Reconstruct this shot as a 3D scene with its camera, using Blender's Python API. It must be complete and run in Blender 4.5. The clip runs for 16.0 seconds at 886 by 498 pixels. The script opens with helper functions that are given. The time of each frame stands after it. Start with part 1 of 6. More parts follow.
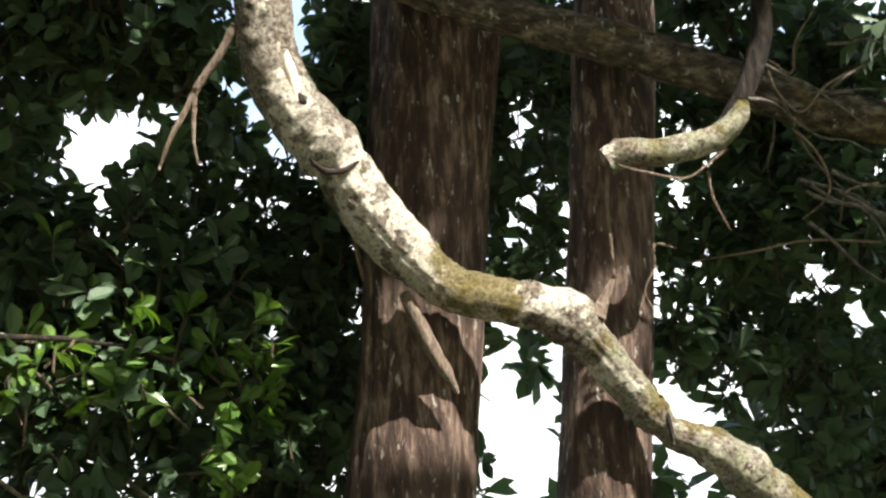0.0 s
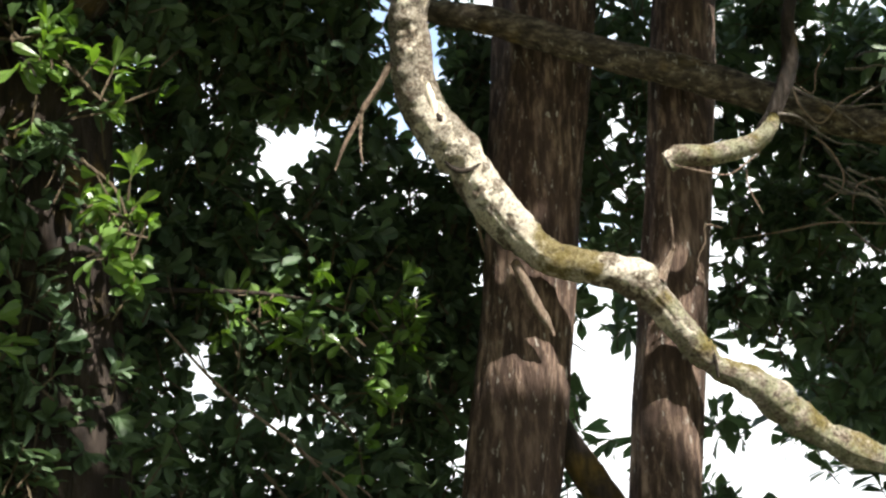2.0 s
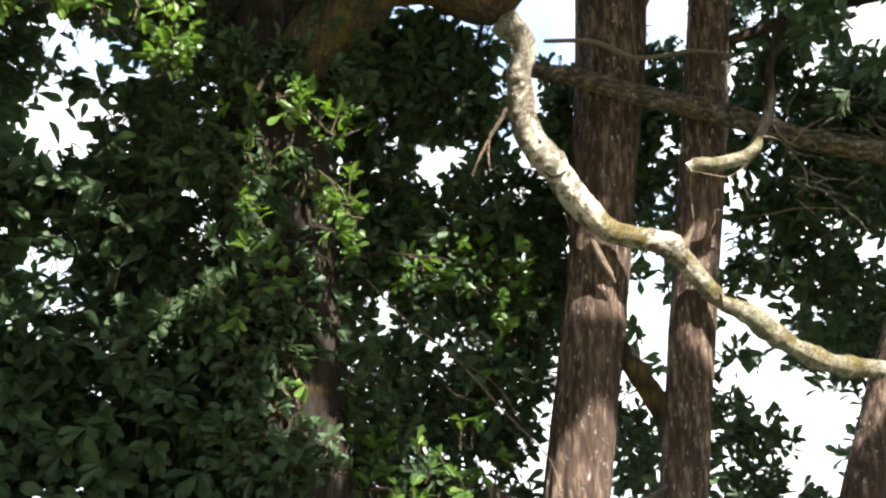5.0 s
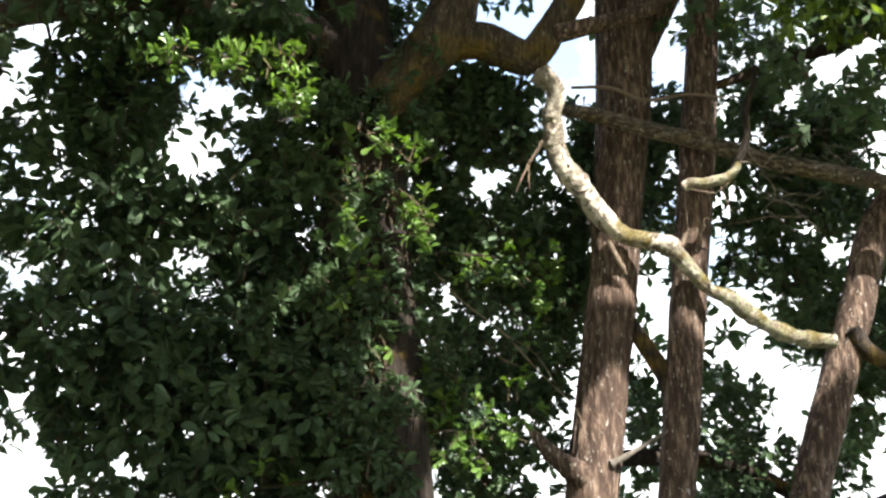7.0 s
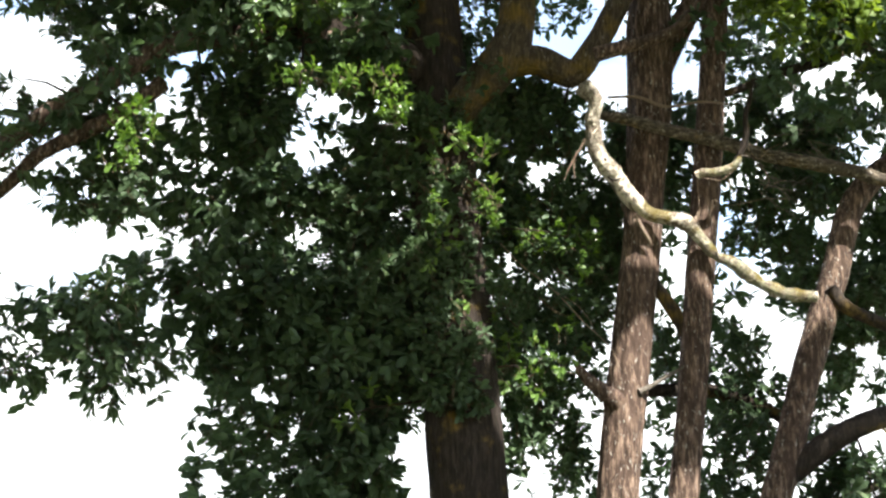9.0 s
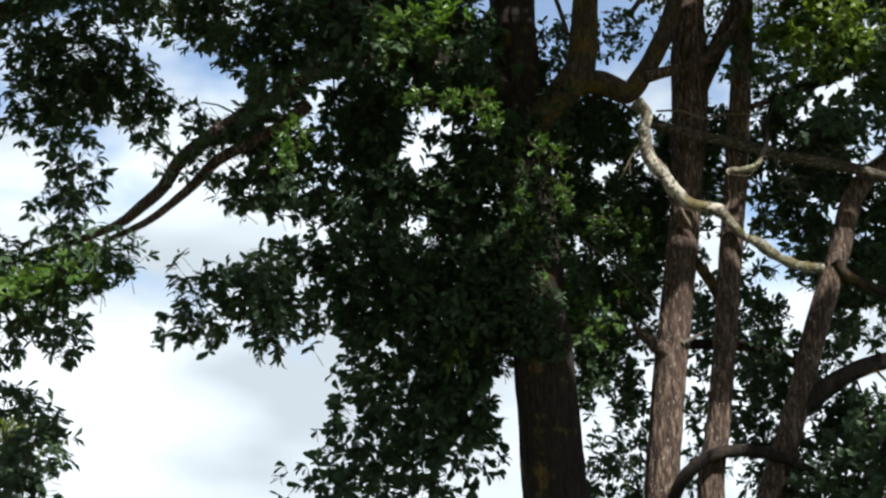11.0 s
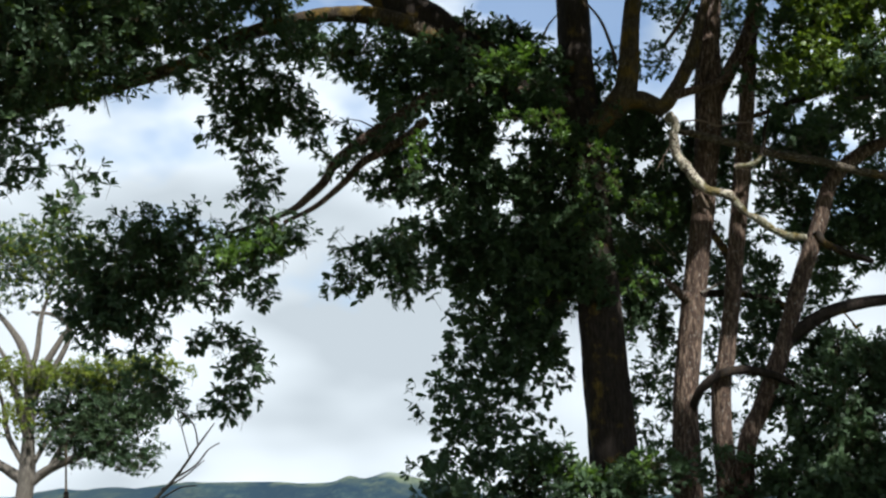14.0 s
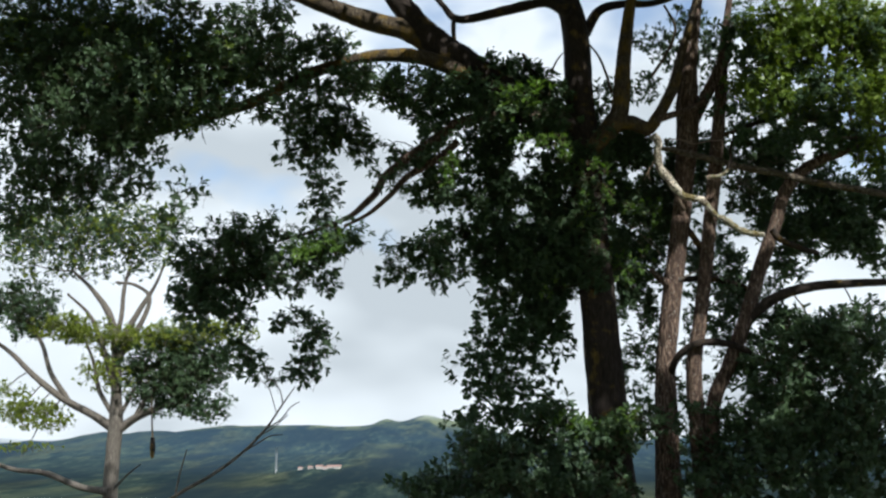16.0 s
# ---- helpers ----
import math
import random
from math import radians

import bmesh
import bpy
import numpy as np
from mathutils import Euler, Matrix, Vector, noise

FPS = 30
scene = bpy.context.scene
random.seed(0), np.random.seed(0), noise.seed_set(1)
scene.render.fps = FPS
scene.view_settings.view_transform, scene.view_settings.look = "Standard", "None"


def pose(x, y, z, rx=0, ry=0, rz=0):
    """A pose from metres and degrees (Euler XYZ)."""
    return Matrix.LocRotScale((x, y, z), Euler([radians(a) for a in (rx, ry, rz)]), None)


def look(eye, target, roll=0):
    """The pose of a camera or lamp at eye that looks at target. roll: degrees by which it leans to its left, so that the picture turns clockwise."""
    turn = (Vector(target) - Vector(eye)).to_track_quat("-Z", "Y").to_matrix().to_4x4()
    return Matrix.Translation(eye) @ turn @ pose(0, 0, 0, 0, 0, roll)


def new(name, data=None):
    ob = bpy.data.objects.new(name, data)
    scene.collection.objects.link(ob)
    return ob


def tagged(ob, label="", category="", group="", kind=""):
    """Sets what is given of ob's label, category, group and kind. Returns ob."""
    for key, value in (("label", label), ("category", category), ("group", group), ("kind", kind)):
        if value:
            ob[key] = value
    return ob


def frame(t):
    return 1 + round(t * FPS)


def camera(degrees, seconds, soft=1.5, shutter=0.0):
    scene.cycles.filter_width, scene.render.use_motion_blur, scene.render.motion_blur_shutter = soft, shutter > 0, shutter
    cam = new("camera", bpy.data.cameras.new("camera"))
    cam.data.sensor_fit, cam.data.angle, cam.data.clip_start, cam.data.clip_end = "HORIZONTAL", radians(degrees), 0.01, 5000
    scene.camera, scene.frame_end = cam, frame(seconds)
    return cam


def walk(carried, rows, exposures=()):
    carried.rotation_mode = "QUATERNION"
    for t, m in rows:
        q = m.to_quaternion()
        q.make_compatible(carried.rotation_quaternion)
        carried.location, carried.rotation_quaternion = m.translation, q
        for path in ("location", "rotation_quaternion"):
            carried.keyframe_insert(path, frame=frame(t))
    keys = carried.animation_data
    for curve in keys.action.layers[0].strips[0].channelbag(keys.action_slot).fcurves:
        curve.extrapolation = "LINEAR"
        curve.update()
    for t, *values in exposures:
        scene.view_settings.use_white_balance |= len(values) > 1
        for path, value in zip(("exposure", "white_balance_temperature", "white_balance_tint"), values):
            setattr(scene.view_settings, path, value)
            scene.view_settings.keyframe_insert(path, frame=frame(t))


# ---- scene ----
# camera and its way back from the tree
cam = camera(40.0, 16.0, soft=2.4)
PATH = [
    (0.0, 2.970, -2.495, 5.411, 105.860, 3.657, -18.660),
    (0.5, 2.919, -2.688, 5.344, 105.728, 3.231, -17.487),
    (1.0, 2.863, -2.904, 5.269, 105.545, 2.844, -15.946),
    (1.5, 2.803, -3.131, 5.190, 105.738, 2.347, -14.126),
    (2.0, 2.744, -3.358, 5.111, 105.796, 1.889, -12.939),
    (2.5, 2.678, -3.607, 5.025, 105.710, 1.479, -11.584),
    (3.0, 2.602, -3.898, 4.923, 105.248, 1.143, -10.415),
    (3.5, 2.520, -4.209, 4.815, 105.193, 0.778, -9.418),
    (6.0, 2.075, -5.907, 4.224, 106.422, 0.896, -8.272),
    (6.5, 1.972, -6.297, 4.088, 106.549, 0.766, -7.752),
    (7.0, 1.862, -6.717, 3.942, 106.550, 0.691, -7.615),
    (7.5, 1.749, -7.149, 3.792, 106.630, 0.683, -7.592),
    (8.0, 1.637, -7.575, 3.644, 106.405, 0.625, -7.420),
    (8.5, 1.511, -8.056, 3.477, 106.080, 0.488, -6.792),
    (9.0, 1.377, -8.567, 3.299, 105.933, 0.391, -6.042),
    (11.5, 0.608, -11.496, 2.280, 105.790, 0.072, -3.234),
    (12.0, 0.456, -12.121, 2.075, 105.673, 0.039, -2.672),
    (12.5, 0.301, -12.759, 1.868, 105.650, 0.074, -2.620),
    (13.0, 0.162, -13.484, 1.729, 105.350, 0.030, -2.404),
    (13.5, 0.073, -14.244, 1.637, 104.639, -0.007, -2.181),
    (14.0, 0.012, -15.046, 1.681, 103.374, -0.036, -1.669),
    (14.5, -0.015, -15.891, 1.712, 102.448, -0.048, -1.075),
    (15.0, -0.024, -16.735, 1.674, 101.936, -0.069, -0.601),
    (15.5, 0.002, -17.646, 1.654, 101.408, -0.037, -0.222),
    (16.0, 0.000, -19.000, 1.600, 100.762, -0.003, 0.006),
]
EXPOSURES = [(0.0, 1.92, 6500, 10), (2.0, 1.77, 6500, 10), (3.5, 2.02, 6500, 10), (6.0, 2.14, 6500, 10), (9.0, 2.10, 6500, 10), (11.4, 0.54, 6000, 7), (13.0, 0.56, 6000, 7), (14.5, 0.47, 6000, 7), (16.0, 0.45, 6000, 7)]
walk(cam, [(t, pose(*p)) for t, *p in PATH], EXPOSURES)

# ---- light: high sun over the viewer's right shoulder, broken cloud
SUN = Vector((0.28, -0.62, 0.73)).normalized()
sun = new("sun", bpy.data.lights.new("sun", "SUN"))
sun.data.energy, sun.data.angle, sun.data.color = 5.0, radians(0.6), (1.0, 0.95, 0.86)
sun.matrix_world = look((0, 0, 30), Vector((0, 0, 30)) - SUN)

world = bpy.data.worlds.new("sky")
scene.world = world
world.use_nodes = True


class Nodes:
    """Short hand for a node tree."""

    def __init__(self, tree):
        self.tree = tree
        tree.nodes.clear()

    def add(self, kind, **values):
        n = self.tree.nodes.new(kind)
        for key, value in values.items():
            n.inputs[key.replace("_", " ")].default_value = value
        return n

    def join(self, a, b):
        self.tree.links.new(a, b)

    def noise(self, vector, scale, detail=4.0, rough=0.55):
        n = self.add("ShaderNodeTexNoise", Scale=scale, Detail=detail, Roughness=rough)
        self.join(vector, n.inputs["Vector"])
        return n.outputs["Fac"]

    def ramp(self, fac, *stops):
        n = self.add("ShaderNodeValToRGB")
        e = n.color_ramp.elements
        while len(e) < len(stops):
            e.new(0.5)
        for i, (p, c) in enumerate(stops):
            e[i].position, e[i].color = p, (*c, 1) if len(c) == 3 else c
        self.join(fac, n.inputs["Fac"])
        return n.outputs["Color"]

    def mix(self, fac, a, b):
        n = self.add("ShaderNodeMix")
        n.data_type = "RGBA"
        for value, slot in ((fac, n.inputs[0]), (a, n.inputs[6]), (b, n.inputs[7])):
            if isinstance(value, (int, float)):
                slot.default_value = value
            elif isinstance(value, tuple):
                slot.default_value = (*value, 1)
            else:
                self.join(value, slot)
        return n.outputs[2]

    def mapped(self, vector, scale, shift=(0, 0, 0)):
        n = self.add("ShaderNodeMapping", Scale=scale, Location=shift)
        self.join(vector, n.inputs["Vector"])
        return n.outputs["Vector"]


def build_sky():
    n = Nodes(world.node_tree)
    sky = n.add("ShaderNodeTexSky")
    sky.sky_type, sky.sun_disc = "NISHITA", False
    sky.sun_elevation = math.asin(SUN.z)
    sky.sun_rotation = math.atan2(SUN.x, SUN.y)
    blue = n.mix(1.0, (0, 0, 0), sky.outputs[0])
    scale = n.add("ShaderNodeVectorMath")
    scale.operation = "SCALE"
    scale.inputs["Scale"].default_value = 0.12
    n.join(blue, scale.inputs[0])
    way = n.add("ShaderNodeTexCoord").outputs["Generated"]
    bank = n.mapped(way, (2.2, 2.2, 4.5), (0.2, 0.1, 0.35))
    body = n.noise(bank, 1.9, 3.0, 0.45)
    height = n.add("ShaderNodeSeparateXYZ")
    n.join(way, height.inputs[0])
    lift = n.add("ShaderNodeMath")
    lift.operation = "MULTIPLY_ADD"
    n.join(height.outputs["Z"], lift.inputs[0])
    lift.inputs[1].default_value = 1.0
    n.join(n.noise(n.mapped(way, (2.2, 2.2, 3.4), (0.55, 0.3, 0.2)), 2.6, 4.0, 0.5), lift.inputs[2])
    cover = n.ramp(lift.outputs[0], (0.80, (1, 1, 1)), (0.94, (0.15, 0.15, 0.15)))
    shade = n.ramp(body, (0.36, (0.78, 0.80, 0.81)), (0.5, (0.66, 0.685, 0.695)), (0.64, (0.46, 0.485, 0.50)))
    out = n.add("ShaderNodeBackground", Strength=1.0)
    n.join(n.mix(cover, scale.outputs[0], shade), out.inputs["Color"])
    end = n.add("ShaderNodeOutputWorld")
    n.join(out.outputs[0], end.inputs[0])


build_sky()


# ---- materials
def material(name):
    m = bpy.data.materials.new(name)
    m.use_nodes = True
    n = Nodes(m.node_tree)
    end = n.add("ShaderNodeOutputMaterial")
    return m, n, end


def surface(n, end, color, rough, bump=None, strength=0.4, depth=0.01, spec=0.3):
    p = n.add("ShaderNodeBsdfPrincipled", Roughness=rough, Specular_IOR_Level=spec)
    n.join(color, p.inputs["Base Color"])
    if bump is not None:
        b = n.add("ShaderNodeBump", Strength=strength, Distance=depth)
        n.join(bump, b.inputs["Height"])
        n.join(b.outputs[0], p.inputs["Normal"])
    n.join(p.outputs[0], end.inputs[0])
    return p


def leaf_material(name, dark, mid, fresh, through_color, share, gloss=0.38, spec=0.4, single=False):
    m, n, end = material(name)
    geo = n.add("ShaderNodeNewGeometry")
    place = n.add("ShaderNodeTexCoord").outputs["Object"]
    chance = n.add("ShaderNodeObjectInfo").outputs["Random"] if single else geo.outputs["Random Per Island"]
    hue = n.ramp(chance, (0.0, dark), (0.6, mid), (0.93, mid), (1.0, fresh))
    patch = n.noise(place, 1.3, 2.0)
    color = n.mix(n.ramp(patch, (0.35, (0, 0, 0)), (0.75, (0.55, 0.55, 0.55))), hue, fresh)
    p = n.add("ShaderNodeBsdfPrincipled", Roughness=gloss, Specular_IOR_Level=spec)
    n.join(color, p.inputs["Base Color"])
    t = n.add("ShaderNodeBsdfTranslucent", Color=(*through_color, 1))
    mix = n.add("ShaderNodeMixShader", Fac=share)
    n.join(p.outputs[0], mix.inputs[1])
    n.join(t.outputs[0], mix.inputs[2])
    n.join(mix.outputs[0], end.inputs[0])
    return m


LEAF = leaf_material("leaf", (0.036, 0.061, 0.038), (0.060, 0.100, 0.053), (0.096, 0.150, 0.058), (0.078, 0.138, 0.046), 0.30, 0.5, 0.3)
# lit copies of the leaf: sunlight is put into a brighter, yellower green
LEAF_SUN_YELLOW = leaf_material("sun_yellow_leaf", (0.045, 0.080, 0.015), (0.085, 0.135, 0.022), (0.16, 0.215, 0.032), (0.22, 0.32, 0.022), 0.36, 0.38, 0.35)
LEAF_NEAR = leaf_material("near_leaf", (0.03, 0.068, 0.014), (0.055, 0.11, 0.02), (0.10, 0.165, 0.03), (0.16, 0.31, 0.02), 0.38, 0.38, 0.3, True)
LEAF_SUN_GREEN = leaf_material("sun_green_leaf", (0.05, 0.10, 0.024), (0.095, 0.175, 0.038), (0.18, 0.26, 0.055), (0.18, 0.33, 0.03), 0.34, 0.33, 0.4)
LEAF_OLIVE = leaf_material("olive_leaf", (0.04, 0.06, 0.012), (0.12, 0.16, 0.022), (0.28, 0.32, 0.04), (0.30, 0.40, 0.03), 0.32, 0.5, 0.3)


def bark_material(name, deep, brown, pale, flecks, moss=0.0, stretch=(9, 9, 1.6)):
    m, n, end = material(name)
    place = n.add("ShaderNodeTexCoord").outputs["Object"]
    grain = n.noise(n.mapped(place, stretch), 5.0, 8.0, 0.65)
    broad = n.noise(place, 2.2, 3.0)
    color = n.ramp(grain, (0.34, deep), (0.5, brown), (0.70, pale))
    color = n.mix(n.ramp(broad, (0.4, (0, 0, 0)), (0.7, (0.6, 0.6, 0.6))), color, brown)
    spots = n.ramp(n.noise(n.mapped(place, (14, 14, 5)), 4.0, 3.0, 0.6), (0.62, (0, 0, 0)), (0.7, (1, 1, 1)))
    veil = n.add("ShaderNodeMath")
    veil.operation = "MULTIPLY"
    n.join(spots, veil.inputs[0])
    veil.inputs[1].default_value = flecks
    color = n.mix(veil.outputs[0], color, (0.42, 0.40, 0.36))
    if moss:
        green = n.ramp(n.noise(place, 3.5, 6.0, 0.6), (0.62 - moss * 0.3, (0, 0, 0)), (0.72 - moss * 0.2, (1, 1, 1)))
        color = n.mix(green, color, n.ramp(grain, (0.3, (0.055, 0.040, 0.012)), (0.7, (0.21, 0.135, 0.032))))
    surface(n, end, color, 0.85, grain, 1.0, 0.03, 0.2)
    return m


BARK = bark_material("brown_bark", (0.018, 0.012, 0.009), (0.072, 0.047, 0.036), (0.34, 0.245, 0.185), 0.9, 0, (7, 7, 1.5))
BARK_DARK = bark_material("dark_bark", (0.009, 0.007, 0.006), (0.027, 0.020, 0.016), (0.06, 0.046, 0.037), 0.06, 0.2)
BARK_MOSS = bark_material("mossy_bark", (0.018, 0.014, 0.010), (0.06, 0.045, 0.031), (0.15, 0.12, 0.082), 0.5, 0.5)
BARK_CROSS = bark_material("weathered_bark", (0.014, 0.011, 0.009), (0.075, 0.060, 0.045), (0.27, 0.235, 0.175), 0.8, 0.22, (4, 9, 9))
BARK_PALE = bark_material("pale_bark", (0.05, 0.043, 0.036), (0.13, 0.113, 0.096), (0.24, 0.215, 0.185), 0.3)


def lichen_material():
    """Grey-brown bark under a broken crust of pale lichen; the corner value "moss" says where moss has taken hold."""
    m, n, end = material("lichen_bark")
    place = n.add("ShaderNodeTexCoord").outputs["Object"]
    fine = n.noise(place, 105.0, 8.0, 0.75)
    mid = n.noise(place, 38.0, 8.0, 0.75)
    blotch = n.noise(place, 17.0, 3.0, 0.5)
    broad = n.noise(n.mapped(place, (1, 1, 1), (3.7, 1.2, 0.4)), 7.0, 2.0, 0.5)

    def add(a, b, share=1.0):
        k = n.add("ShaderNodeMath")
        k.operation = "MULTIPLY_ADD"
        n.join(b, k.inputs[0])
        k.inputs[1].default_value = share
        n.join(a, k.inputs[2])
        return k.outputs[0]

    def veil(fac, low, high, most=1.0):
        return n.ramp(fac, (low, (0, 0, 0)), (high, (most, most, most)))

    wood = n.ramp(fine, (0.36, (0.045, 0.034, 0.026)), (0.5, (0.20, 0.155, 0.115)), (0.64, (0.38, 0.31, 0.235)))
    grey = n.ramp(fine, (0.38, (0.11, 0.09, 0.068)), (0.48, (0.33, 0.285, 0.225)), (0.58, (0.54, 0.49, 0.41)))
    crust = n.ramp(fine, (0.38, (0.36, 0.29, 0.215)), (0.46, (0.70, 0.61, 0.48)), (0.55, (0.90, 0.84, 0.72)))
    along = n.add("ShaderNodeSeparateXYZ")
    n.join(place, along.inputs[0])
    worn = n.add("ShaderNodeMapRange", From_Min=6.34, From_Max=6.52, To_Max=0.16)
    n.join(along.outputs["Z"], worn.inputs["Value"])
    far = n.add("ShaderNodeMapRange", From_Min=4.1, From_Max=4.25, To_Max=0.16)
    n.join(along.outputs["X"], far.inputs["Value"])
    left = n.add("ShaderNodeMath")
    left.operation = "SUBTRACT"
    n.join(add(blotch, broad, 0.7), left.inputs[0])
    n.join(add(worn.outputs[0], far.outputs[0], 0.75), left.inputs[1])
    color = n.mix(veil(add(mid, broad, 0.5), 0.66, 0.76), wood, grey)
    color = n.mix(veil(add(left.outputs[0], mid, 0.35), 0.97, 1.03), color, crust)
    sage = n.ramp(fine, (0.35, (0.16, 0.165, 0.09)), (0.6, (0.46, 0.46, 0.30)))
    color = n.mix(veil(add(n.noise(place, 22.0, 6.0, 0.7), far.outputs[0]), 0.62, 0.70, 0.75), color, sage)
    amount = n.add("ShaderNodeAttribute")
    amount.attribute_name = "moss"
    moss = n.ramp(fine, (0.3, (0.06, 0.048, 0.012)), (0.52, (0.20, 0.155, 0.045)), (0.75, (0.38, 0.33, 0.14)))
    color = n.mix(veil(add(amount.outputs["Fac"], mid), 0.80, 1.0, 0.9), color, moss)
    color = n.mix(veil(n.noise(place, 48.0, 6.0, 0.75), 0.58, 0.63, 0.9), color, (0.07, 0.054, 0.042))
    surface(n, end, color, 0.92, add(add(fine, mid), blotch, 1.2), 1.0, 0.03, 0.12)
    return m


LICHEN_BARK = lichen_material()
DEAD_WOOD = bark_material("dead_wood", (0.10, 0.075, 0.055), (0.26, 0.19, 0.14), (0.42, 0.35, 0.28), 0.4, 0, (30, 30, 8))
TWIG = bark_material("twig_wood", (0.035, 0.028, 0.018), (0.085, 0.065, 0.04), (0.14, 0.11, 0.075), 0.0)


def ground_material():
    m, n, end = material("grass_ground")
    place = n.add("ShaderNodeTexCoord").outputs["Object"]
    blades = n.noise(place, 26.0, 6.0, 0.7)
    broad = n.noise(place, 0.35, 5.0)
    grass = n.ramp(blades, (0.3, (0.05, 0.07, 0.02)), (0.7, (0.14, 0.17, 0.05)))
    soil = n.ramp(blades, (0.3, (0.10, 0.075, 0.05)), (0.7, (0.22, 0.17, 0.12)))
    surface(n, end, n.mix(n.ramp(broad, (0.45, (0, 0, 0)), (0.6, (1, 1, 1))), grass, soil), 0.9, blades, 0.6, 0.05, 0.2)
    return m


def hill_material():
    """Far wooded hills with some pasture; emission paints haze, thickening to cloud on the heights."""
    m, n, end = material("far_hills")
    place = n.add("ShaderNodeTexCoord").outputs["Object"]
    woods = n.noise(place, 0.045, 8.0, 0.75)
    fields = n.noise(n.mapped(place, (1, 0.14, 1)), 0.0046, 4.0, 0.6)
    crowns = n.noise(n.mapped(place, (1, 0.1, 1)), 0.075, 6.0, 0.75)
    forest = n.ramp(crowns, (0.38, (0.004, 0.010, 0.012)), (0.52, (0.016, 0.027, 0.024)), (0.66, (0.055, 0.07, 0.042)))
    olive = n.ramp(crowns, (0.38, (0.012, 0.017, 0.010)), (0.66, (0.07, 0.074, 0.036)))
    forest = n.mix(n.ramp(n.noise(n.mapped(place, (1, 0.12, 1)), 0.012, 4.0, 0.6), (0.5, (0, 0, 0)), (0.64, (0.7, 0.7, 0.7))), forest, olive)
    grass = n.ramp(woods, (0.35, (0.028, 0.038, 0.022)), (0.65, (0.085, 0.094, 0.046)))
    color = n.mix(n.ramp(fields, (0.57, (0, 0, 0)), (0.66, (0.85, 0.85, 0.85))), forest, grass)
    # broad blue-black patches paint the shade of slopes and clouds into the colour
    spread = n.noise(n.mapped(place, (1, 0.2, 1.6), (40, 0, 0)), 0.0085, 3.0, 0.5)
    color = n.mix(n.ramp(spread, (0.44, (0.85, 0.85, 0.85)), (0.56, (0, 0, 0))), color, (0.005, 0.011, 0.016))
    tops = n.add("ShaderNodeSeparateXYZ")
    n.join(place, tops.inputs[0])
    meadow = n.add("ShaderNodeMapRange", From_Min=112.0, From_Max=134.0)
    n.join(tops.outputs["Z"], meadow.inputs["Value"])
    share = n.add("ShaderNodeMath")
    share.operation = "MULTIPLY"
    n.join(meadow.outputs[0], share.inputs[0])
    n.join(n.ramp(n.noise(n.mapped(place, (1, 0.3, 1)), 0.016, 4.0, 0.6), (0.42, (0, 0, 0)), (0.55, (0.9, 0.9, 0.9))), share.inputs[1])
    color = n.mix(share.outputs[0], color, (0.115, 0.125, 0.055))
    p = n.add("ShaderNodeBsdfPrincipled", Roughness=1.0, Specular_IOR_Level=0.0)
    n.join(color, p.inputs["Base Color"])
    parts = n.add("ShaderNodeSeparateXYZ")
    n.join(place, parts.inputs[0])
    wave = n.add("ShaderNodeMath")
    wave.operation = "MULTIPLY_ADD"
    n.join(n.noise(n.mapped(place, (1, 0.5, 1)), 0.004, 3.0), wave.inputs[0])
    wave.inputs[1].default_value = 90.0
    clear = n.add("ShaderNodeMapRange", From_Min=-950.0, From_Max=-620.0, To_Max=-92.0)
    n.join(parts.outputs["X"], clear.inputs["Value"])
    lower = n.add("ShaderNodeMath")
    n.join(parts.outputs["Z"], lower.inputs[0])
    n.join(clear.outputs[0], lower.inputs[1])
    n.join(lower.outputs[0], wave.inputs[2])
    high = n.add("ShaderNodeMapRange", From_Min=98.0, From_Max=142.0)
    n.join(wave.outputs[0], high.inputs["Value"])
    # painted haze: a bluish glow that grows with distance, whitening on the heights
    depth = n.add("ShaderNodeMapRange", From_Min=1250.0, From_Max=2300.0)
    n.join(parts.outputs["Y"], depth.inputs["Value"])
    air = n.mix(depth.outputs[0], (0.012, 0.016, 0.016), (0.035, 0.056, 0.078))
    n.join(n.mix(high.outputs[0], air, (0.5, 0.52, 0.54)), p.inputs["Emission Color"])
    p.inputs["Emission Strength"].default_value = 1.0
    n.join(p.outputs[0], end.inputs[0])
    return m


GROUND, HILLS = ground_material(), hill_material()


def plain_material(name, one, two, rough, scale):
    m, n, end = material(name)
    place = n.add("ShaderNodeTexCoord").outputs["Object"]
    surface(n, end, n.ramp(n.noise(place, scale, 5.0), (0.35, one), (0.65, two)), rough)
    return m


PLASTER = plain_material("plaster", (0.30, 0.29, 0.27), (0.42, 0.40, 0.37), 0.9, 0.6)
ROOF = plain_material("roof_tiles", (0.20, 0.13, 0.11), (0.30, 0.20, 0.17), 0.8, 1.2)
STEEL = plain_material("mast_steel", (0.30, 0.31, 0.32), (0.42, 0.43, 0.44), 0.5, 0.5)
BARE_WOOD = plain_material("bare_wood", (0.62, 0.52, 0.40), (0.80, 0.72, 0.60), 0.8, 60.0)


# ---- building tools
def part(name, mesh, mat, parent=None, label=""):
    """Links a mesh as one object, under a thing or a part."""
    if mat is not None and not mesh.materials:
        mesh.materials.append(mat)
    ob = new(name, mesh)
    if parent is not None:
        ob.parent = parent
    return tagged(ob, label)


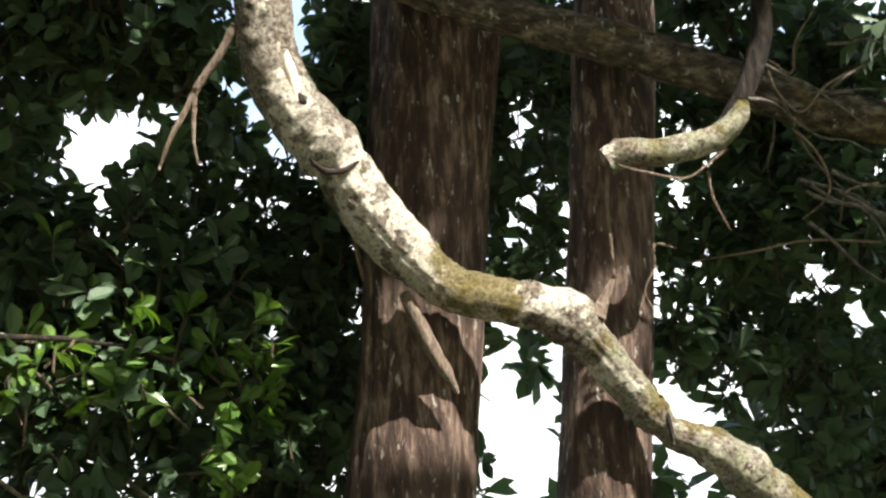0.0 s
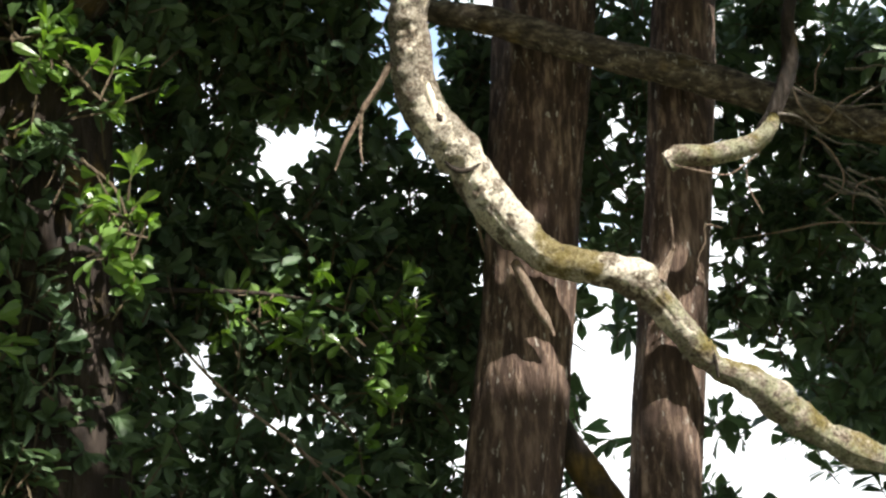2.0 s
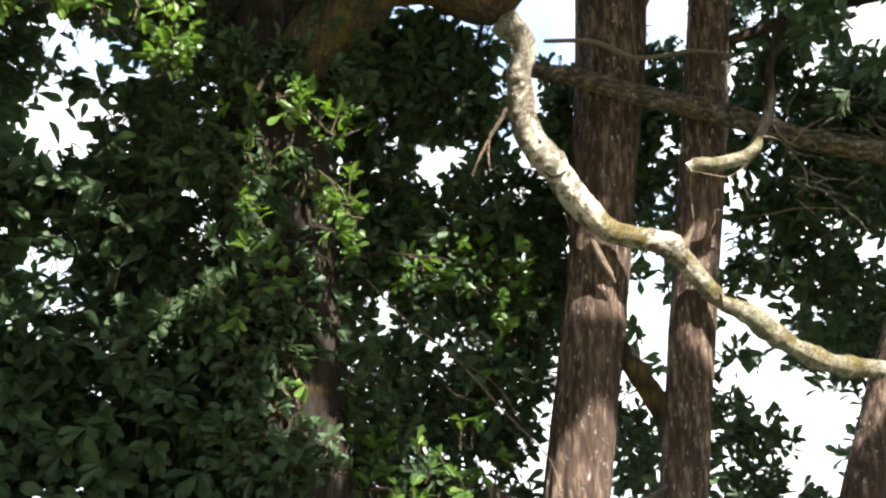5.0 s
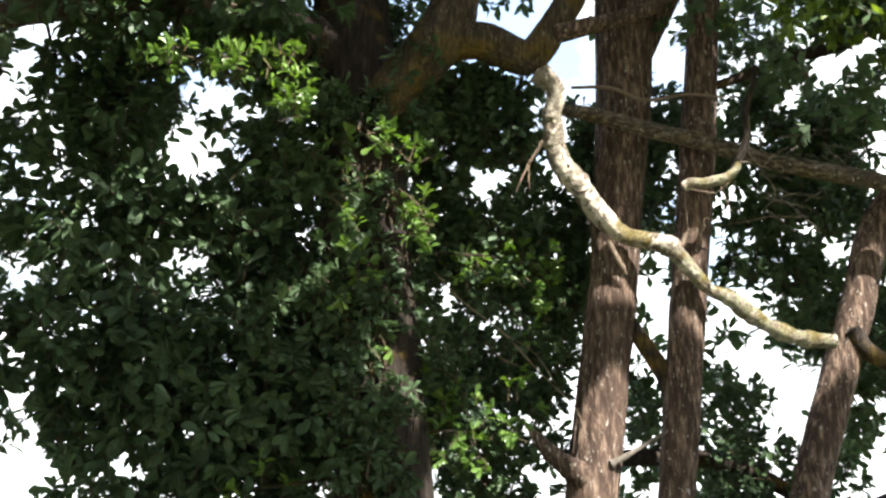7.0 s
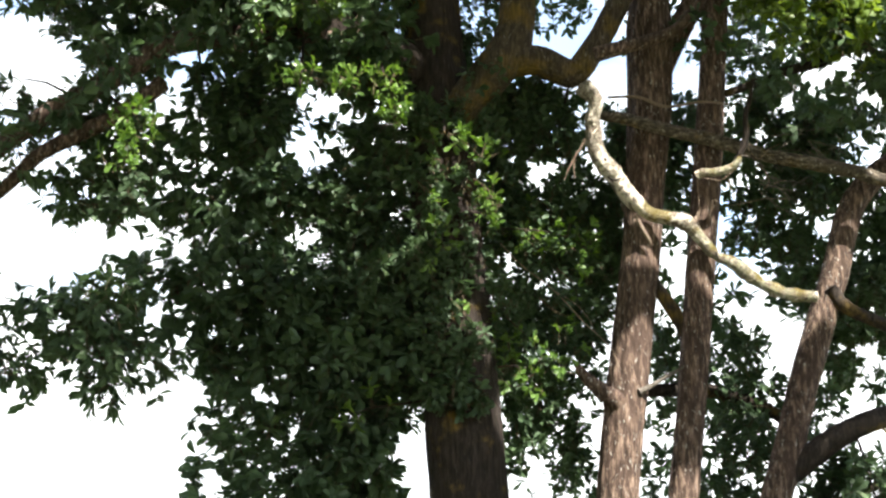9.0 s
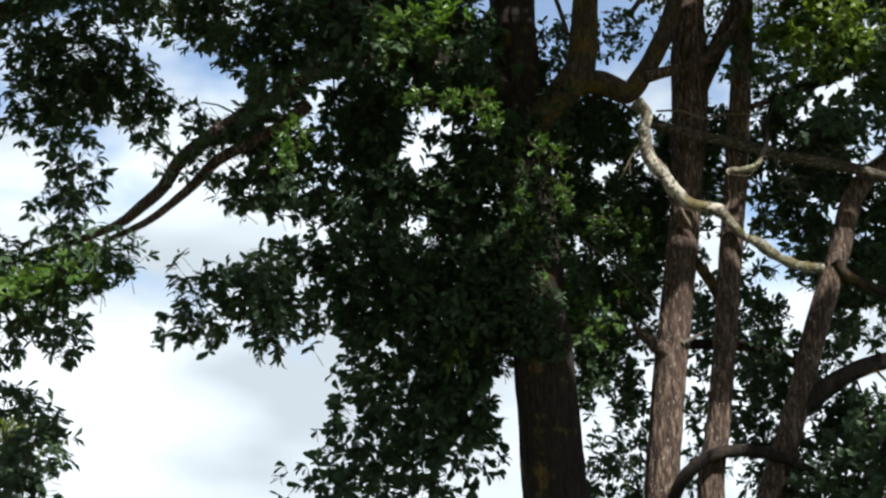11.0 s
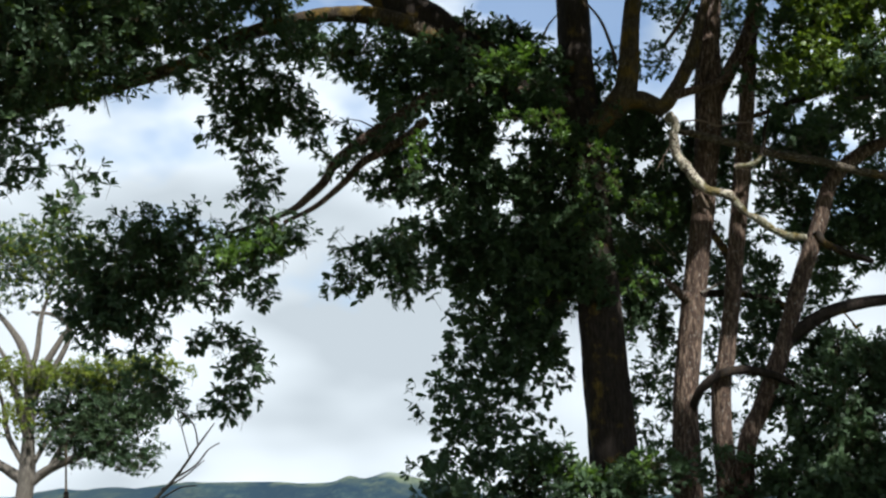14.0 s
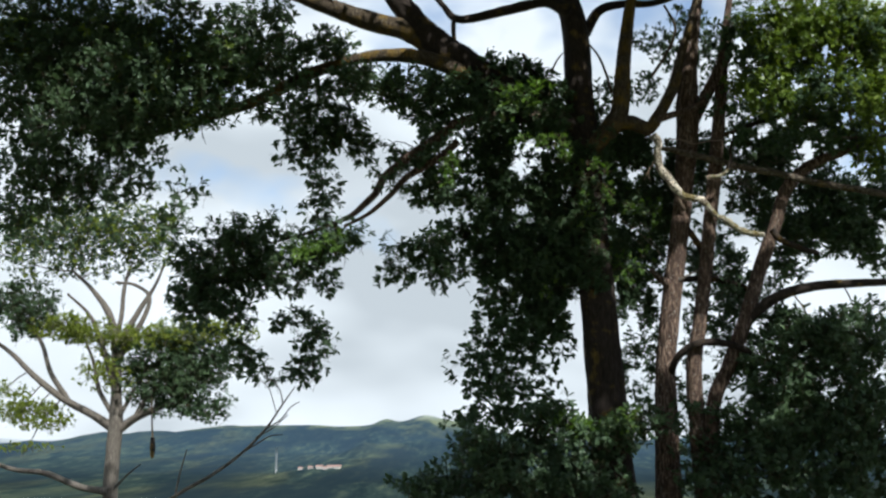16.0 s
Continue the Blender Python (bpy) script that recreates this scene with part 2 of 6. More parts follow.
def thing(name, label, category, group="", kind="", at=(0, 0, 0)):
    """An Empty at the base of a thing; its parts are modelled in world places."""
    ob = new(name)
    ob.empty_display_size = 0.3
    return tagged(ob, label, category, group, kind)


def mesh_from(name, verts, faces, smooth=True):
    """A mesh from arrays of corners and of faces of one size."""
    me = bpy.data.meshes.new(name)
    verts, faces = np.asarray(verts, np.float32), np.asarray(faces, np.int32)
    k = faces.shape[1]
    me.vertices.add(len(verts))
    me.vertices.foreach_set("co", verts.ravel())
    me.loops.add(faces.size)
    me.loops.foreach_set("vertex_index", faces.ravel())
    me.polygons.add(len(faces))
    me.polygons.foreach_set("loop_start", np.arange(0, faces.size, k, dtype=np.int32))
    me.polygons.foreach_set("use_smooth", np.full(len(faces), smooth))
    me.update(calc_edges=True)
    me.validate()
    return me


def spline(points, step):
    """Points and radii at even steps along a smooth line through the given ones."""
    p = np.array(points, float)
    p = np.vstack([2 * p[0] - p[1], p, 2 * p[-1] - p[-2]])
    out = []
    for i in range(1, len(p) - 2):
        a, b, c, d = p[i - 1:i + 3]
        n = max(1, int(np.linalg.norm(c[:3] - b[:3]) / step))
        for u in np.arange(n) / n:
            q = 0.5 * (2 * b + (c - a) * u + (2 * a - 5 * b + 4 * c - d) * u * u + (3 * b - a - 3 * c + d) * u ** 3)
            q[3] = b[3] + (c[3] - b[3]) * u
            out.append(q)
    out.append(p[-2])
    return np.array(out)


def tube(name, points, sides=14, step=0.08, lumps=0.06, ridges=0.0, knots=0.0, seed=0, moss=None, grit=0.0, swell=()):
    """A limb: a round bar along a smooth line, uneven, fissured along its length, closed at both ends."""
    q = spline(points, step)
    way = np.gradient(q[:, :3], axis=0)
    way /= np.linalg.norm(way, axis=1)[:, None] + 1e-9
    side = np.cross(way[0], (0.31, 0.9, 0.2))
    verts, angles = [], np.arange(sides) * 2 * np.pi / sides
    shift = Vector((seed * 7.31, seed * 3.7, seed * 1.9))
    run = 0.0
    for i, (c, w) in enumerate(zip(q, way)):
        side = side - w * (side @ w)
        side /= np.linalg.norm(side)
        other = np.cross(w, side)
        if i:
            run += np.linalg.norm(c[:3] - q[i - 1, :3])
        girth = 1.0 + sum(k * math.exp(-(np.linalg.norm(c[:3] - (x, y, z)) / r) ** 2) for x, y, z, r, k in swell)
        for a in angles:
            d = side * np.cos(a) + other * np.sin(a)
            f = girth
            at = Vector(c[:3] + d * c[3])
            if lumps:
                f += lumps * noise.noise(at * (0.55 / max(c[3], 0.02)) + shift)
            if grit:
                f += grit * (noise.noise(at * 45 + shift) + 0.6 * noise.noise(at * 110 + shift))
            if knots:
                f += knots * max(0.0, noise.noise(at * (0.25 / max(c[3], 0.02)) + shift * 2) - 0.15)
            if ridges:
                f += ridges * (noise.noise(Vector((np.cos(a) * 4.2, np.sin(a) * 4.2, run * 1.6)) + shift)
                               + 0.6 * noise.noise(Vector((np.cos(a) * 9, np.sin(a) * 9, run * 3.5)) + shift))
            verts.append(c[:3] + d * c[3] * f)
    n = len(q)
    ring = np.arange(sides)
    faces = []
    for i in range(n - 1):
        a, b = i * sides + ring, i * sides + (ring + 1) % sides
        faces.append(np.stack([a, b, b + sides, a + sides], 1))
    verts.append(q[0, :3] - way[0] * q[0, 3] * 0.4)
    verts.append(q[-1, :3] + way[-1] * q[-1, 3] * 0.5)
    foot, tip = n * sides, n * sides + 1
    last = (n - 1) * sides
    faces.append(np.stack([ring, np.full(sides, foot), np.full(sides, foot), (ring + 1) % sides], 1)[:, [0, 3, 1, 2]])
    faces.append(np.stack([last + (ring + 1) % sides, last + ring, np.full(sides, tip), np.full(sides, tip)], 1))
    tris = []
    for f in np.vstack(faces):
        f = list(dict.fromkeys(f.tolist()))
        if len(f) == 4:
            tris += [(f[0], f[1], f[2]), (f[0], f[2], f[3])]
        else:
            tris.append(tuple(f))
    me = mesh_from(name, np.array(verts), np.array(tris))
    if moss is not None:
        v = np.array(verts)
        value = np.zeros(len(v))
        for x, y, z, r in moss:
            value = np.maximum(value, np.exp(-(np.linalg.norm(v - (x, y, z), axis=1) / r) ** 2))
        me.attributes.new("moss", "FLOAT", "POINT").data.foreach_set("value", (value * 0.62).astype(np.float32))
    return me


# one leaf, 1 long: an egg-shaped blade, broadest towards its blunt tip, folded along its rib
LEAF_CORNERS = np.array([(0, 0, 0), (-0.09, 0.28, 0.025), (0, 0.30, -0.005), (0.09, 0.28, 0.025),
                         (-0.175, 0.68, 0.03), (0, 0.66, -0.03), (0.175, 0.68, 0.03), (0, 1.0, -0.12)])
LEAF_FACES = np.array([(0, 2, 1), (0, 3, 2), (1, 2, 5), (1, 5, 4), (2, 3, 6), (2, 6, 5), (4, 5, 7), (5, 6, 7)])
FULL_CORNERS = np.array([(0, 0, 0), (-0.045, 0.16, 0.01), (0, 0.17, 0), (0.045, 0.16, 0.01), (-0.125, 0.40, 0.035), (0, 0.40, -0.01), (0.125, 0.40, 0.035),
                         (-0.195, 0.66, 0.03), (0, 0.66, -0.04), (0.195, 0.66, 0.03), (-0.16, 0.86, -0.02), (0, 0.86, -0.085), (0.16, 0.86, -0.02), (0, 1.0, -0.14)])
FULL_FACES = np.array([(0, 2, 1), (0, 3, 2)] + [f for k in (1, 4, 7) for f in ((k, k + 1, k + 4), (k, k + 4, k + 3), (k + 1, k + 2, k + 5), (k + 1, k + 5, k + 4))]
                      + [(10, 11, 13), (11, 12, 13)])
MID_CORNERS = np.array([(0, 0, 0), (-0.13, 0.42, 0.03), (0.13, 0.42, 0.03), (-0.17, 0.74, 0.02), (0.17, 0.74, 0.02), (0, 1.0, -0.11)])
MID_FACES = np.array([(0, 2, 1), (1, 2, 4), (1, 4, 3), (3, 4, 5)])
FAR_CORNERS = np.array([(0, 0, 0), (-0.19, 0.58, 0.04), (0.19, 0.58, 0.04), (0, 1.0, -0.1)])
FAR_FACES = np.array([(0, 3, 1), (0, 2, 3)])
TEMPLATES = {False: (LEAF_CORNERS, LEAF_FACES), True: (FULL_CORNERS, FULL_FACES), "mid": (MID_CORNERS, MID_FACES), "far": (FAR_CORNERS, FAR_FACES)}
rng = np.random.default_rng(5)


def unit(v):
    return v / (np.linalg.norm(v, axis=-1, keepdims=True) + 1e-9)


def rosettes(clumps, per_metre, thick, gaps=0.5, visible=True):
    """Places of leaf tufts: scattered in each clump (x, y, z, half width, half height, density), thinned by a noise so that there are holes."""
    spots, outward = [], []
    for x, y, z, rx, rz, dens in clumps:
        n = int(per_metre * dens * math.pi * rx * rz * 1.75)
        p = rng.normal(size=(n, 3))
        p = unit(p) * rng.random((n, 1)) ** 0.45
        # uneven rim
        c = np.array((x, y, z)) + p * np.array((rx * 1.15, thick * min(1.0, 0.35 + rx), rz * 1.15))
        for q, o in zip(c, p):
            if np.linalg.norm(o) > 1.0 + 0.75 * noise.noise(Vector(q) * 1.3):
                continue
            v = noise.noise(Vector(q) * 2.1) * 0.6 + noise.noise(Vector(q) * 5.3) * 0.45
            if v > -0.22 * gaps * 2 + 0.12 * (np.linalg.norm(o) - 0.6):
                spots.append(q)
                outward.append(o)
    spots, outward = np.array(spots), np.array(outward)
    if visible:
        ok = np.ones(len(spots), bool)
        ragged = np.array([1 + 0.7 * noise.noise(Vector(q) * 7) for q in spots])
        for x, y, z, r, a, b in OPENINGS:
            ok &= np.hypot((spots[:, 0] - x) - a * (spots[:, 1] - y), (spots[:, 2] - z) - b * (spots[:, 1] - y)) > r * ragged
        for x, y, z, r in BARE:
            near = spots[:, 1] < y
            ok &= ~near | (np.hypot((spots[:, 0] - x) - 0.24 * (spots[:, 1] - y), (spots[:, 2] - z) - 0.32 * (spots[:, 1] - y)) > r)
        spots, outward = spots[ok], outward[ok]
    return spots, outward


def tuft_leaves(spots, outward, leaf, count=7, droop=0.25, lift=0.45):
    """Leaf frames of all tufts: place, across, along, normal and length."""
    m = len(spots)
    axis = unit(unit(outward) * 0.8 + np.array((0, 0, lift)) + rng.normal(scale=0.45, size=(m, 3)))
    k = rng.integers(count - 2, count + 3, m)
    who = np.repeat(np.arange(m), k)
    n = len(who)
    a = axis[who]
    turn = rng.random(n) * 2 * np.pi
    e1 = unit(np.cross(a, rng.normal(size=3)))
    e2 = np.cross(a, e1)
    spread = rng.uniform(0.35, 1.25, n)[:, None]
    along = unit(a * np.cos(spread) + (e1 * np.cos(turn)[:, None] + e2 * np.sin(turn)[:, None]) * np.sin(spread) - np.array((0, 0, droop)))
    base = spots[who] - a * rng.uniform(0.0, 0.05, n)[:, None]
    across = unit(np.cross(along, a + rng.normal(scale=0.25, size=(n, 3))))
    size = leaf * rng.uniform(0.6, 1.2, n)
    return base, across, along, np.cross(across, along), size, axis


def leaf_mesh(frames, full=False):
    """Corners and faces of all leaves of a crown."""
    base, across, along, up, size, axis = frames
    n = len(base)
    s = size[:, None, None]
    wide = rng.uniform(0.85, 1.25, n)[:, None, None]
    corners, faces = TEMPLATES[full]
    L = corners[None]
    v = base[:, None] + s * (L[..., :1] * wide * across[:, None] + L[..., 1:2] * along[:, None] + L[..., 2:] * up[:, None])
    f = (np.arange(n) * L.shape[1])[:, None, None] + faces[None]
    return v.reshape(-1, 3), f.reshape(-1, 3)


def crown(name, parent, clumps, per_metre, thick, leaf, mat, gaps=0.5, count=7, droop=0.25, keep_clear=None, label="", twig=0.16, full=False, visible=True):
    spots, outward = rosettes(clumps, per_metre, thick, gaps, visible)
    fr = tuft_leaves(spots, outward, leaf, count, droop)
    if keep_clear is not None:
        # leave sun holes open: no leaf on the way from the sun to these places
        middle, ray = fr[0] + fr[2] * fr[4][:, None] * 0.5, np.array(SUN)
        ok = np.ones(len(middle), bool)
        for p, r in keep_clear:
            d = middle - np.array(p)
            t = d @ ray
            ok &= (np.linalg.norm(d - t[:, None] * ray, axis=1) > r + 0.3 * fr[4]) | (t < 0.25)
        fr = tuple(a[ok] for a in fr[:5]) + (fr[5],)
        stay = np.ones(len(spots), bool)
        for p, r in keep_clear:
            d = spots - np.array(p)
            t = d @ ray
            stay &= (np.linalg.norm(d - t[:, None] * ray, axis=1) > r + 0.15) | (t < 0.25)
        spots = spots[stay]
        fr = fr[:5] + (fr[5][stay],)
    v, f = leaf_mesh(fr, full)
    axis = fr[5]
    # stalks: three-sided slivers below each tuft
    m = len(spots)
    e1 = unit(np.cross(axis, (0.2, 0.5, 0.8)))
    e2 = np.cross(axis, e1)
    ring = np.stack([e1, -0.5 * e1 + 0.87 * e2, -0.5 * e1 - 0.87 * e2], 1) * 0.004
    foot = spots - axis * twig * rng.uniform(0.6, 1.6, (m, 1)) - np.array((0, 0, 0.03))
    sv = np.concatenate([foot[:, None] + ring, spots[:, None] + ring * 0.6], 1).reshape(-1, 3)
    sf = np.array([(0, 1, 4), (0, 4, 3), (1, 2, 5), (1, 5, 4), (2, 0, 3), (2, 3, 5)])
    sf = ((np.arange(m) * 6)[:, None, None] + sf[None]).reshape(-1, 3) + len(v)
    me = mesh_from(name, np.vstack([v, sv]), np.vstack([f, sf]), False)
    me.materials.append(mat)
    me.materials.append(TWIG)
    slot = np.zeros(len(f) + len(sf), np.int32)
    slot[len(f):] = 1
    me.polygons.foreach_set("material_index", slot)
    ob = part(name, me, None, parent, label)
    return tagged(ob, kind="stuff")


# ---- plan: limbs as (x, y, z, radius), leaf clumps as (x, y, z, half width, half height, density)
LICHEN = [(3.37, -0.13, 7.04, 0.073), (3.46, -0.14, 6.92, 0.056), (3.44, -0.10, 6.78, 0.057), (3.45, -0.08, 6.72, 0.061), (3.47, -0.05, 6.58, 0.064), (3.52, -0.03, 6.47, 0.066), (3.61, -0.02, 6.37, 0.065), (3.69, -0.01, 6.25, 0.063), (3.78, -0.00, 6.15, 0.063), (3.88, -0.00, 6.07, 0.052), (4.00, -0.02, 6.04, 0.051), (4.13, -0.04, 6.00, 0.055), (4.19, -0.04, 5.94, 0.047), (4.27, -0.03, 5.85, 0.045), (4.37, -0.03, 5.74, 0.037), (4.46, -0.04, 5.70, 0.040), (4.55, -0.04, 5.64, 0.052), (4.58, -0.04, 5.61, 0.049), (4.73, -0.05, 5.51, 0.045), (4.88, -0.07, 5.45, 0.048), (5.08, -0.11, 5.42, 0.043)]
TRUNK_MAIN = [(2.95, 0.25, -0.35, 0.520), (2.90, 0.25, 0.40, 0.400), (2.69, 0.25, 1.33, 0.333), (2.54, 0.25, 3.45, 0.295), (2.42, 0.25, 5.18, 0.273), (2.32, 0.25, 6.58, 0.258), (2.25, 0.25, 7.73, 0.233), (2.20, 0.25, 8.91, 0.217), (2.04, 0.25, 9.61, 0.189), (1.68, 0.25, 10.72, 0.163), (1.12, 0.25, 12.18, 0.116)]
LIMB_MOSS = [(2.28, 0.15, 6.71, 0.130), (2.52, 0.05, 7.00, 0.144), (2.72, 0.00, 7.22, 0.162), (2.86, 0.00, 7.47, 0.150), (2.91, 0.00, 7.81, 0.138), (2.96, 0.00, 8.42, 0.118), (3.10, 0.00, 9.37, 0.089), (3.33, 0.00, 10.49, 0.048)]
LIMB_RISE = [(2.73, 0.02, 7.26, 0.109), (3.04, 0.00, 7.30, 0.118), (3.32, 0.00, 7.20, 0.109), (3.47, 0.00, 7.38, 0.097), (3.60, 0.00, 7.60, 0.094), (3.77, 0.00, 7.96, 0.090), (3.92, 0.00, 8.52, 0.069), (4.21, 0.00, 9.44, 0.038)]
LIMB_BRIDGE = [(3.48, -0.05, 7.34, 0.066), (3.76, -0.05, 7.43, 0.053), (4.01, -0.05, 7.51, 0.049), (4.22, -0.05, 7.65, 0.045), (4.48, -0.05, 8.01, 0.032), (4.69, -0.05, 8.38, 0.018)]
LIMB_UPPER_LEFT = [(2.14, 0.25, 7.20, 0.232), (1.35, 0.10, 7.59, 0.258), (0.52, 0.10, 8.19, 0.269), (-0.18, 0.10, 8.75, 0.233), (-0.65, 0.10, 9.30, 0.188), (-1.27, 0.10, 10.15, 0.161), (-2.14, 0.10, 11.37, 0.096)]
LIMB_UPPER_SIDE = [(-0.09, 0.20, 8.64, 0.206), (-0.60, 0.10, 8.90, 0.168), (-1.35, 0.10, 9.12, 0.159), (-2.10, 0.10, 9.40, 0.131), (-2.96, 0.10, 9.75, 0.094), (-3.82, 0.10, 10.05, 0.057)]
LIMB_LONG_LEFT = [(0.42, -0.05, 8.07, 0.137), (-0.22, -0.15, 8.32, 0.125), (-0.87, -0.15, 8.39, 0.106), (-1.55, -0.15, 8.29, 0.081), (-2.24, -0.15, 8.03, 0.101), (-2.87, -0.15, 7.68, 0.093), (-3.68, -0.15, 7.37, 0.077), (-4.57, -0.15, 7.09, 0.058), (-5.47, -0.15, 6.83, 0.038)]
LIMB_DROOP = [(1.97, 0.00, 7.18, 0.101), (1.24, -0.10, 7.38, 0.089), (0.33, -0.10, 7.29, 0.083), (-0.02, -0.10, 7.06, 0.076), (-0.39, -0.12, 6.80, 0.075), (-0.69, -0.14, 6.57, 0.071), (-0.94, -0.14, 6.34, 0.065), (-1.07, -0.14, 6.09, 0.058), (-1.28, -0.14, 5.88, 0.052), (-1.48, -0.14, 5.71, 0.040), (-2.05, -0.12, 5.48, 0.027), (-2.72, -0.10, 5.29, 0.017)]
LIMB_DROOP_TWIN = [(0.23, -0.15, 6.93, 0.063), (-0.04, -0.20, 6.67, 0.059), (-0.32, -0.22, 6.49, 0.055), (-0.59, -0.22, 6.32, 0.052), (-0.77, -0.22, 6.11, 0.046), (-0.97, -0.22, 5.91, 0.040), (-1.20, -0.22, 5.72, 0.033), (-1.56, -0.20, 5.54, 0.024)]
LIMB_TOP = [(2.10, 0.10, 9.23, 0.122), (1.70, 0.10, 9.40, 0.080), (1.09, 0.10, 9.27, 0.084), (0.29, 0.10, 9.10, 0.066), (0.01, 0.10, 9.33, 0.047), (-0.23, 0.10, 9.65, 0.038)]
LIMB_TOP_RIGHT = [(2.37, 0.30, 8.93, 0.094), (2.61, 0.30, 9.33, 0.076), (2.99, 0.30, 9.45, 0.066), (3.56, 0.30, 9.48, 0.057), (4.24, 0.30, 9.73, 0.043)]
TRUNK_B = [(3.50, 0.25, -0.35, 0.300), (3.50, 0.25, 1.00, 0.220), (3.51, 0.25, 3.12, 0.160), (3.59, 0.25, 3.98, 0.156), (3.66, 0.25, 4.52, 0.150), (3.76, 0.25, 5.16, 0.149), (3.86, 0.25, 5.83, 0.145), (3.94, 0.25, 6.52, 0.157), (4.00, 0.25, 7.10, 0.170), (4.03, 0.25, 7.69, 0.184), (4.07, 0.25, 8.31, 0.140), (4.18, 0.25, 9.06, 0.105), (4.37, 0.25, 10.08, 0.054)]
TRUNK_B_FORK = [(4.07, 0.30, 7.27, 0.091), (4.23, 0.25, 7.65, 0.101), (4.42, 0.25, 7.99, 0.093), (4.62, 0.25, 8.44, 0.080), (4.91, 0.25, 9.21, 0.039)]
TRUNK_C = [(4.05, 0.15, -0.35, 0.240), (4.05, 0.15, 1.00, 0.160), (3.94, 0.15, 3.12, 0.123), (4.05, 0.15, 3.97, 0.110), (4.15, 0.15, 4.63, 0.104), (4.26, 0.15, 5.45, 0.109), (4.37, 0.15, 6.26, 0.109), (4.47, 0.15, 7.07, 0.107), (4.55, 0.15, 7.77, 0.104), (4.64, 0.15, 8.60, 0.080), (4.81, 0.15, 9.75, 0.039)]
LIMB_C_LEFT = [(4.19, 0.20, 5.11, 0.064), (4.13, 0.20, 5.28, 0.056), (4.03, 0.20, 5.44, 0.051), (3.95, 0.20, 5.57, 0.043), (3.91, 0.20, 5.72, 0.026)]
TRUNK_SLANT = [(4.10, 0.30, -0.35, 0.280), (4.15, 0.25, 1.20, 0.180), (4.21, 0.10, 2.71, 0.114), (4.48, 0.10, 3.35, 0.115), (4.76, 0.10, 4.06, 0.112), (5.05, 0.10, 4.92, 0.108), (5.33, 0.10, 5.65, 0.104), (5.56, 0.10, 6.26, 0.100), (6.00, 0.10, 6.64, 0.087), (6.56, 0.10, 6.87, 0.078), (7.50, 0.10, 7.16, 0.055)]
LIMB_CROSS = [(3.52, 0.02, 6.87, 0.036), (3.72, -0.02, 6.83, 0.045), (3.94, -0.05, 6.76, 0.048), (4.15, -0.08, 6.70, 0.050), (4.36, -0.12, 6.64, 0.053), (4.57, -0.15, 6.57, 0.052), (4.78, -0.18, 6.50, 0.052), (5.34, -0.28, 6.37, 0.052), (5.64, -0.32, 6.27, 0.052), (5.90, -0.37, 6.20, 0.052), (6.58, -0.48, 6.05, 0.052), (7.16, -0.59, 5.91, 0.052), (7.64, -0.68, 5.82, 0.052)]
LIMB_TAIL = [(5.25, 0.02, 5.52, 0.056), (5.36, 0.00, 5.37, 0.051), (5.65, 0.00, 5.24, 0.047), (5.96, 0.00, 5.14, 0.038)]
LIMB_HIGH = [(4.53, 0.12, 7.11, 0.028), (4.76, 0.05, 7.18, 0.032), (5.08, -0.00, 7.30, 0.038), (5.37, 0.00, 7.39, 0.041), (5.62, 0.00, 7.54, 0.043), (5.90, 0.00, 7.75, 0.045), (6.29, 0.00, 8.05, 0.050)]
LIMB_ARCH = [(3.57, 0.25, 3.16, 0.051), (3.66, -0.05, 3.49, 0.057), (4.02, -0.05, 3.71, 0.057), (4.55, -0.05, 3.67, 0.054), (5.02, -0.05, 3.42, 0.044), (5.59, -0.05, 3.24, 0.032)]
LIMB_RIGHT = [(4.83, 0.10, 4.15, 0.099), (5.31, 0.00, 4.46, 0.083), (5.85, 0.00, 4.61, 0.076), (6.48, 0.00, 4.66, 0.068), (7.29, 0.00, 4.69, 0.053)]
LIMB_BACK = [(3.57, 0.62, 4.83, 0.055), (3.93, 0.62, 4.83, 0.052), (4.43, 0.62, 4.83, 0.053), (4.79, 0.62, 4.75, 0.053), (5.10, 0.62, 4.58, 0.046)]
STUB_B = [(3.62, 0.18, 4.66, 0.085), (3.50, 0.15, 4.73, 0.062), (3.41, 0.15, 4.80, 0.048), (3.34, 0.15, 4.88, 0.036), (3.29, 0.15, 4.94, 0.014)]
STUB_B_RIGHT = [(3.75, 0.10, 4.73, 0.024), (3.92, 0.10, 4.82, 0.013), (4.14, 0.10, 4.94, 0.010), (4.31, 0.10, 4.96, 0.006)]
TWIG_FORKED = [(3.39, -0.07, 6.64, 0.010), (3.36, -0.04, 6.58, 0.010), (3.32, -0.01, 6.52, 0.009), (3.29, 0.01, 6.46, 0.007), (3.26, 0.03, 6.40, 0.006), (3.24, 0.06, 6.34, 0.003)]
TWIG_FORKED_SIDE = [(3.31, -0.01, 6.51, 0.006), (3.31, 0.01, 6.46, 0.006), (3.31, 0.02, 6.40, 0.004), (3.32, 0.03, 6.35, 0.002)]
STUB_HANG = [(3.77, 0.01, 6.06, 0.014), (3.80, 0.02, 6.00, 0.018), (3.83, 0.03, 5.94, 0.019), (3.86, 0.03, 5.89, 0.015), (3.89, 0.04, 5.84, 0.005)]
STUB_THIN = [(3.66, 0.02, 6.24, 0.008), (3.67, 0.04, 6.18, 0.006), (3.69, 0.06, 6.10, 0.003)]
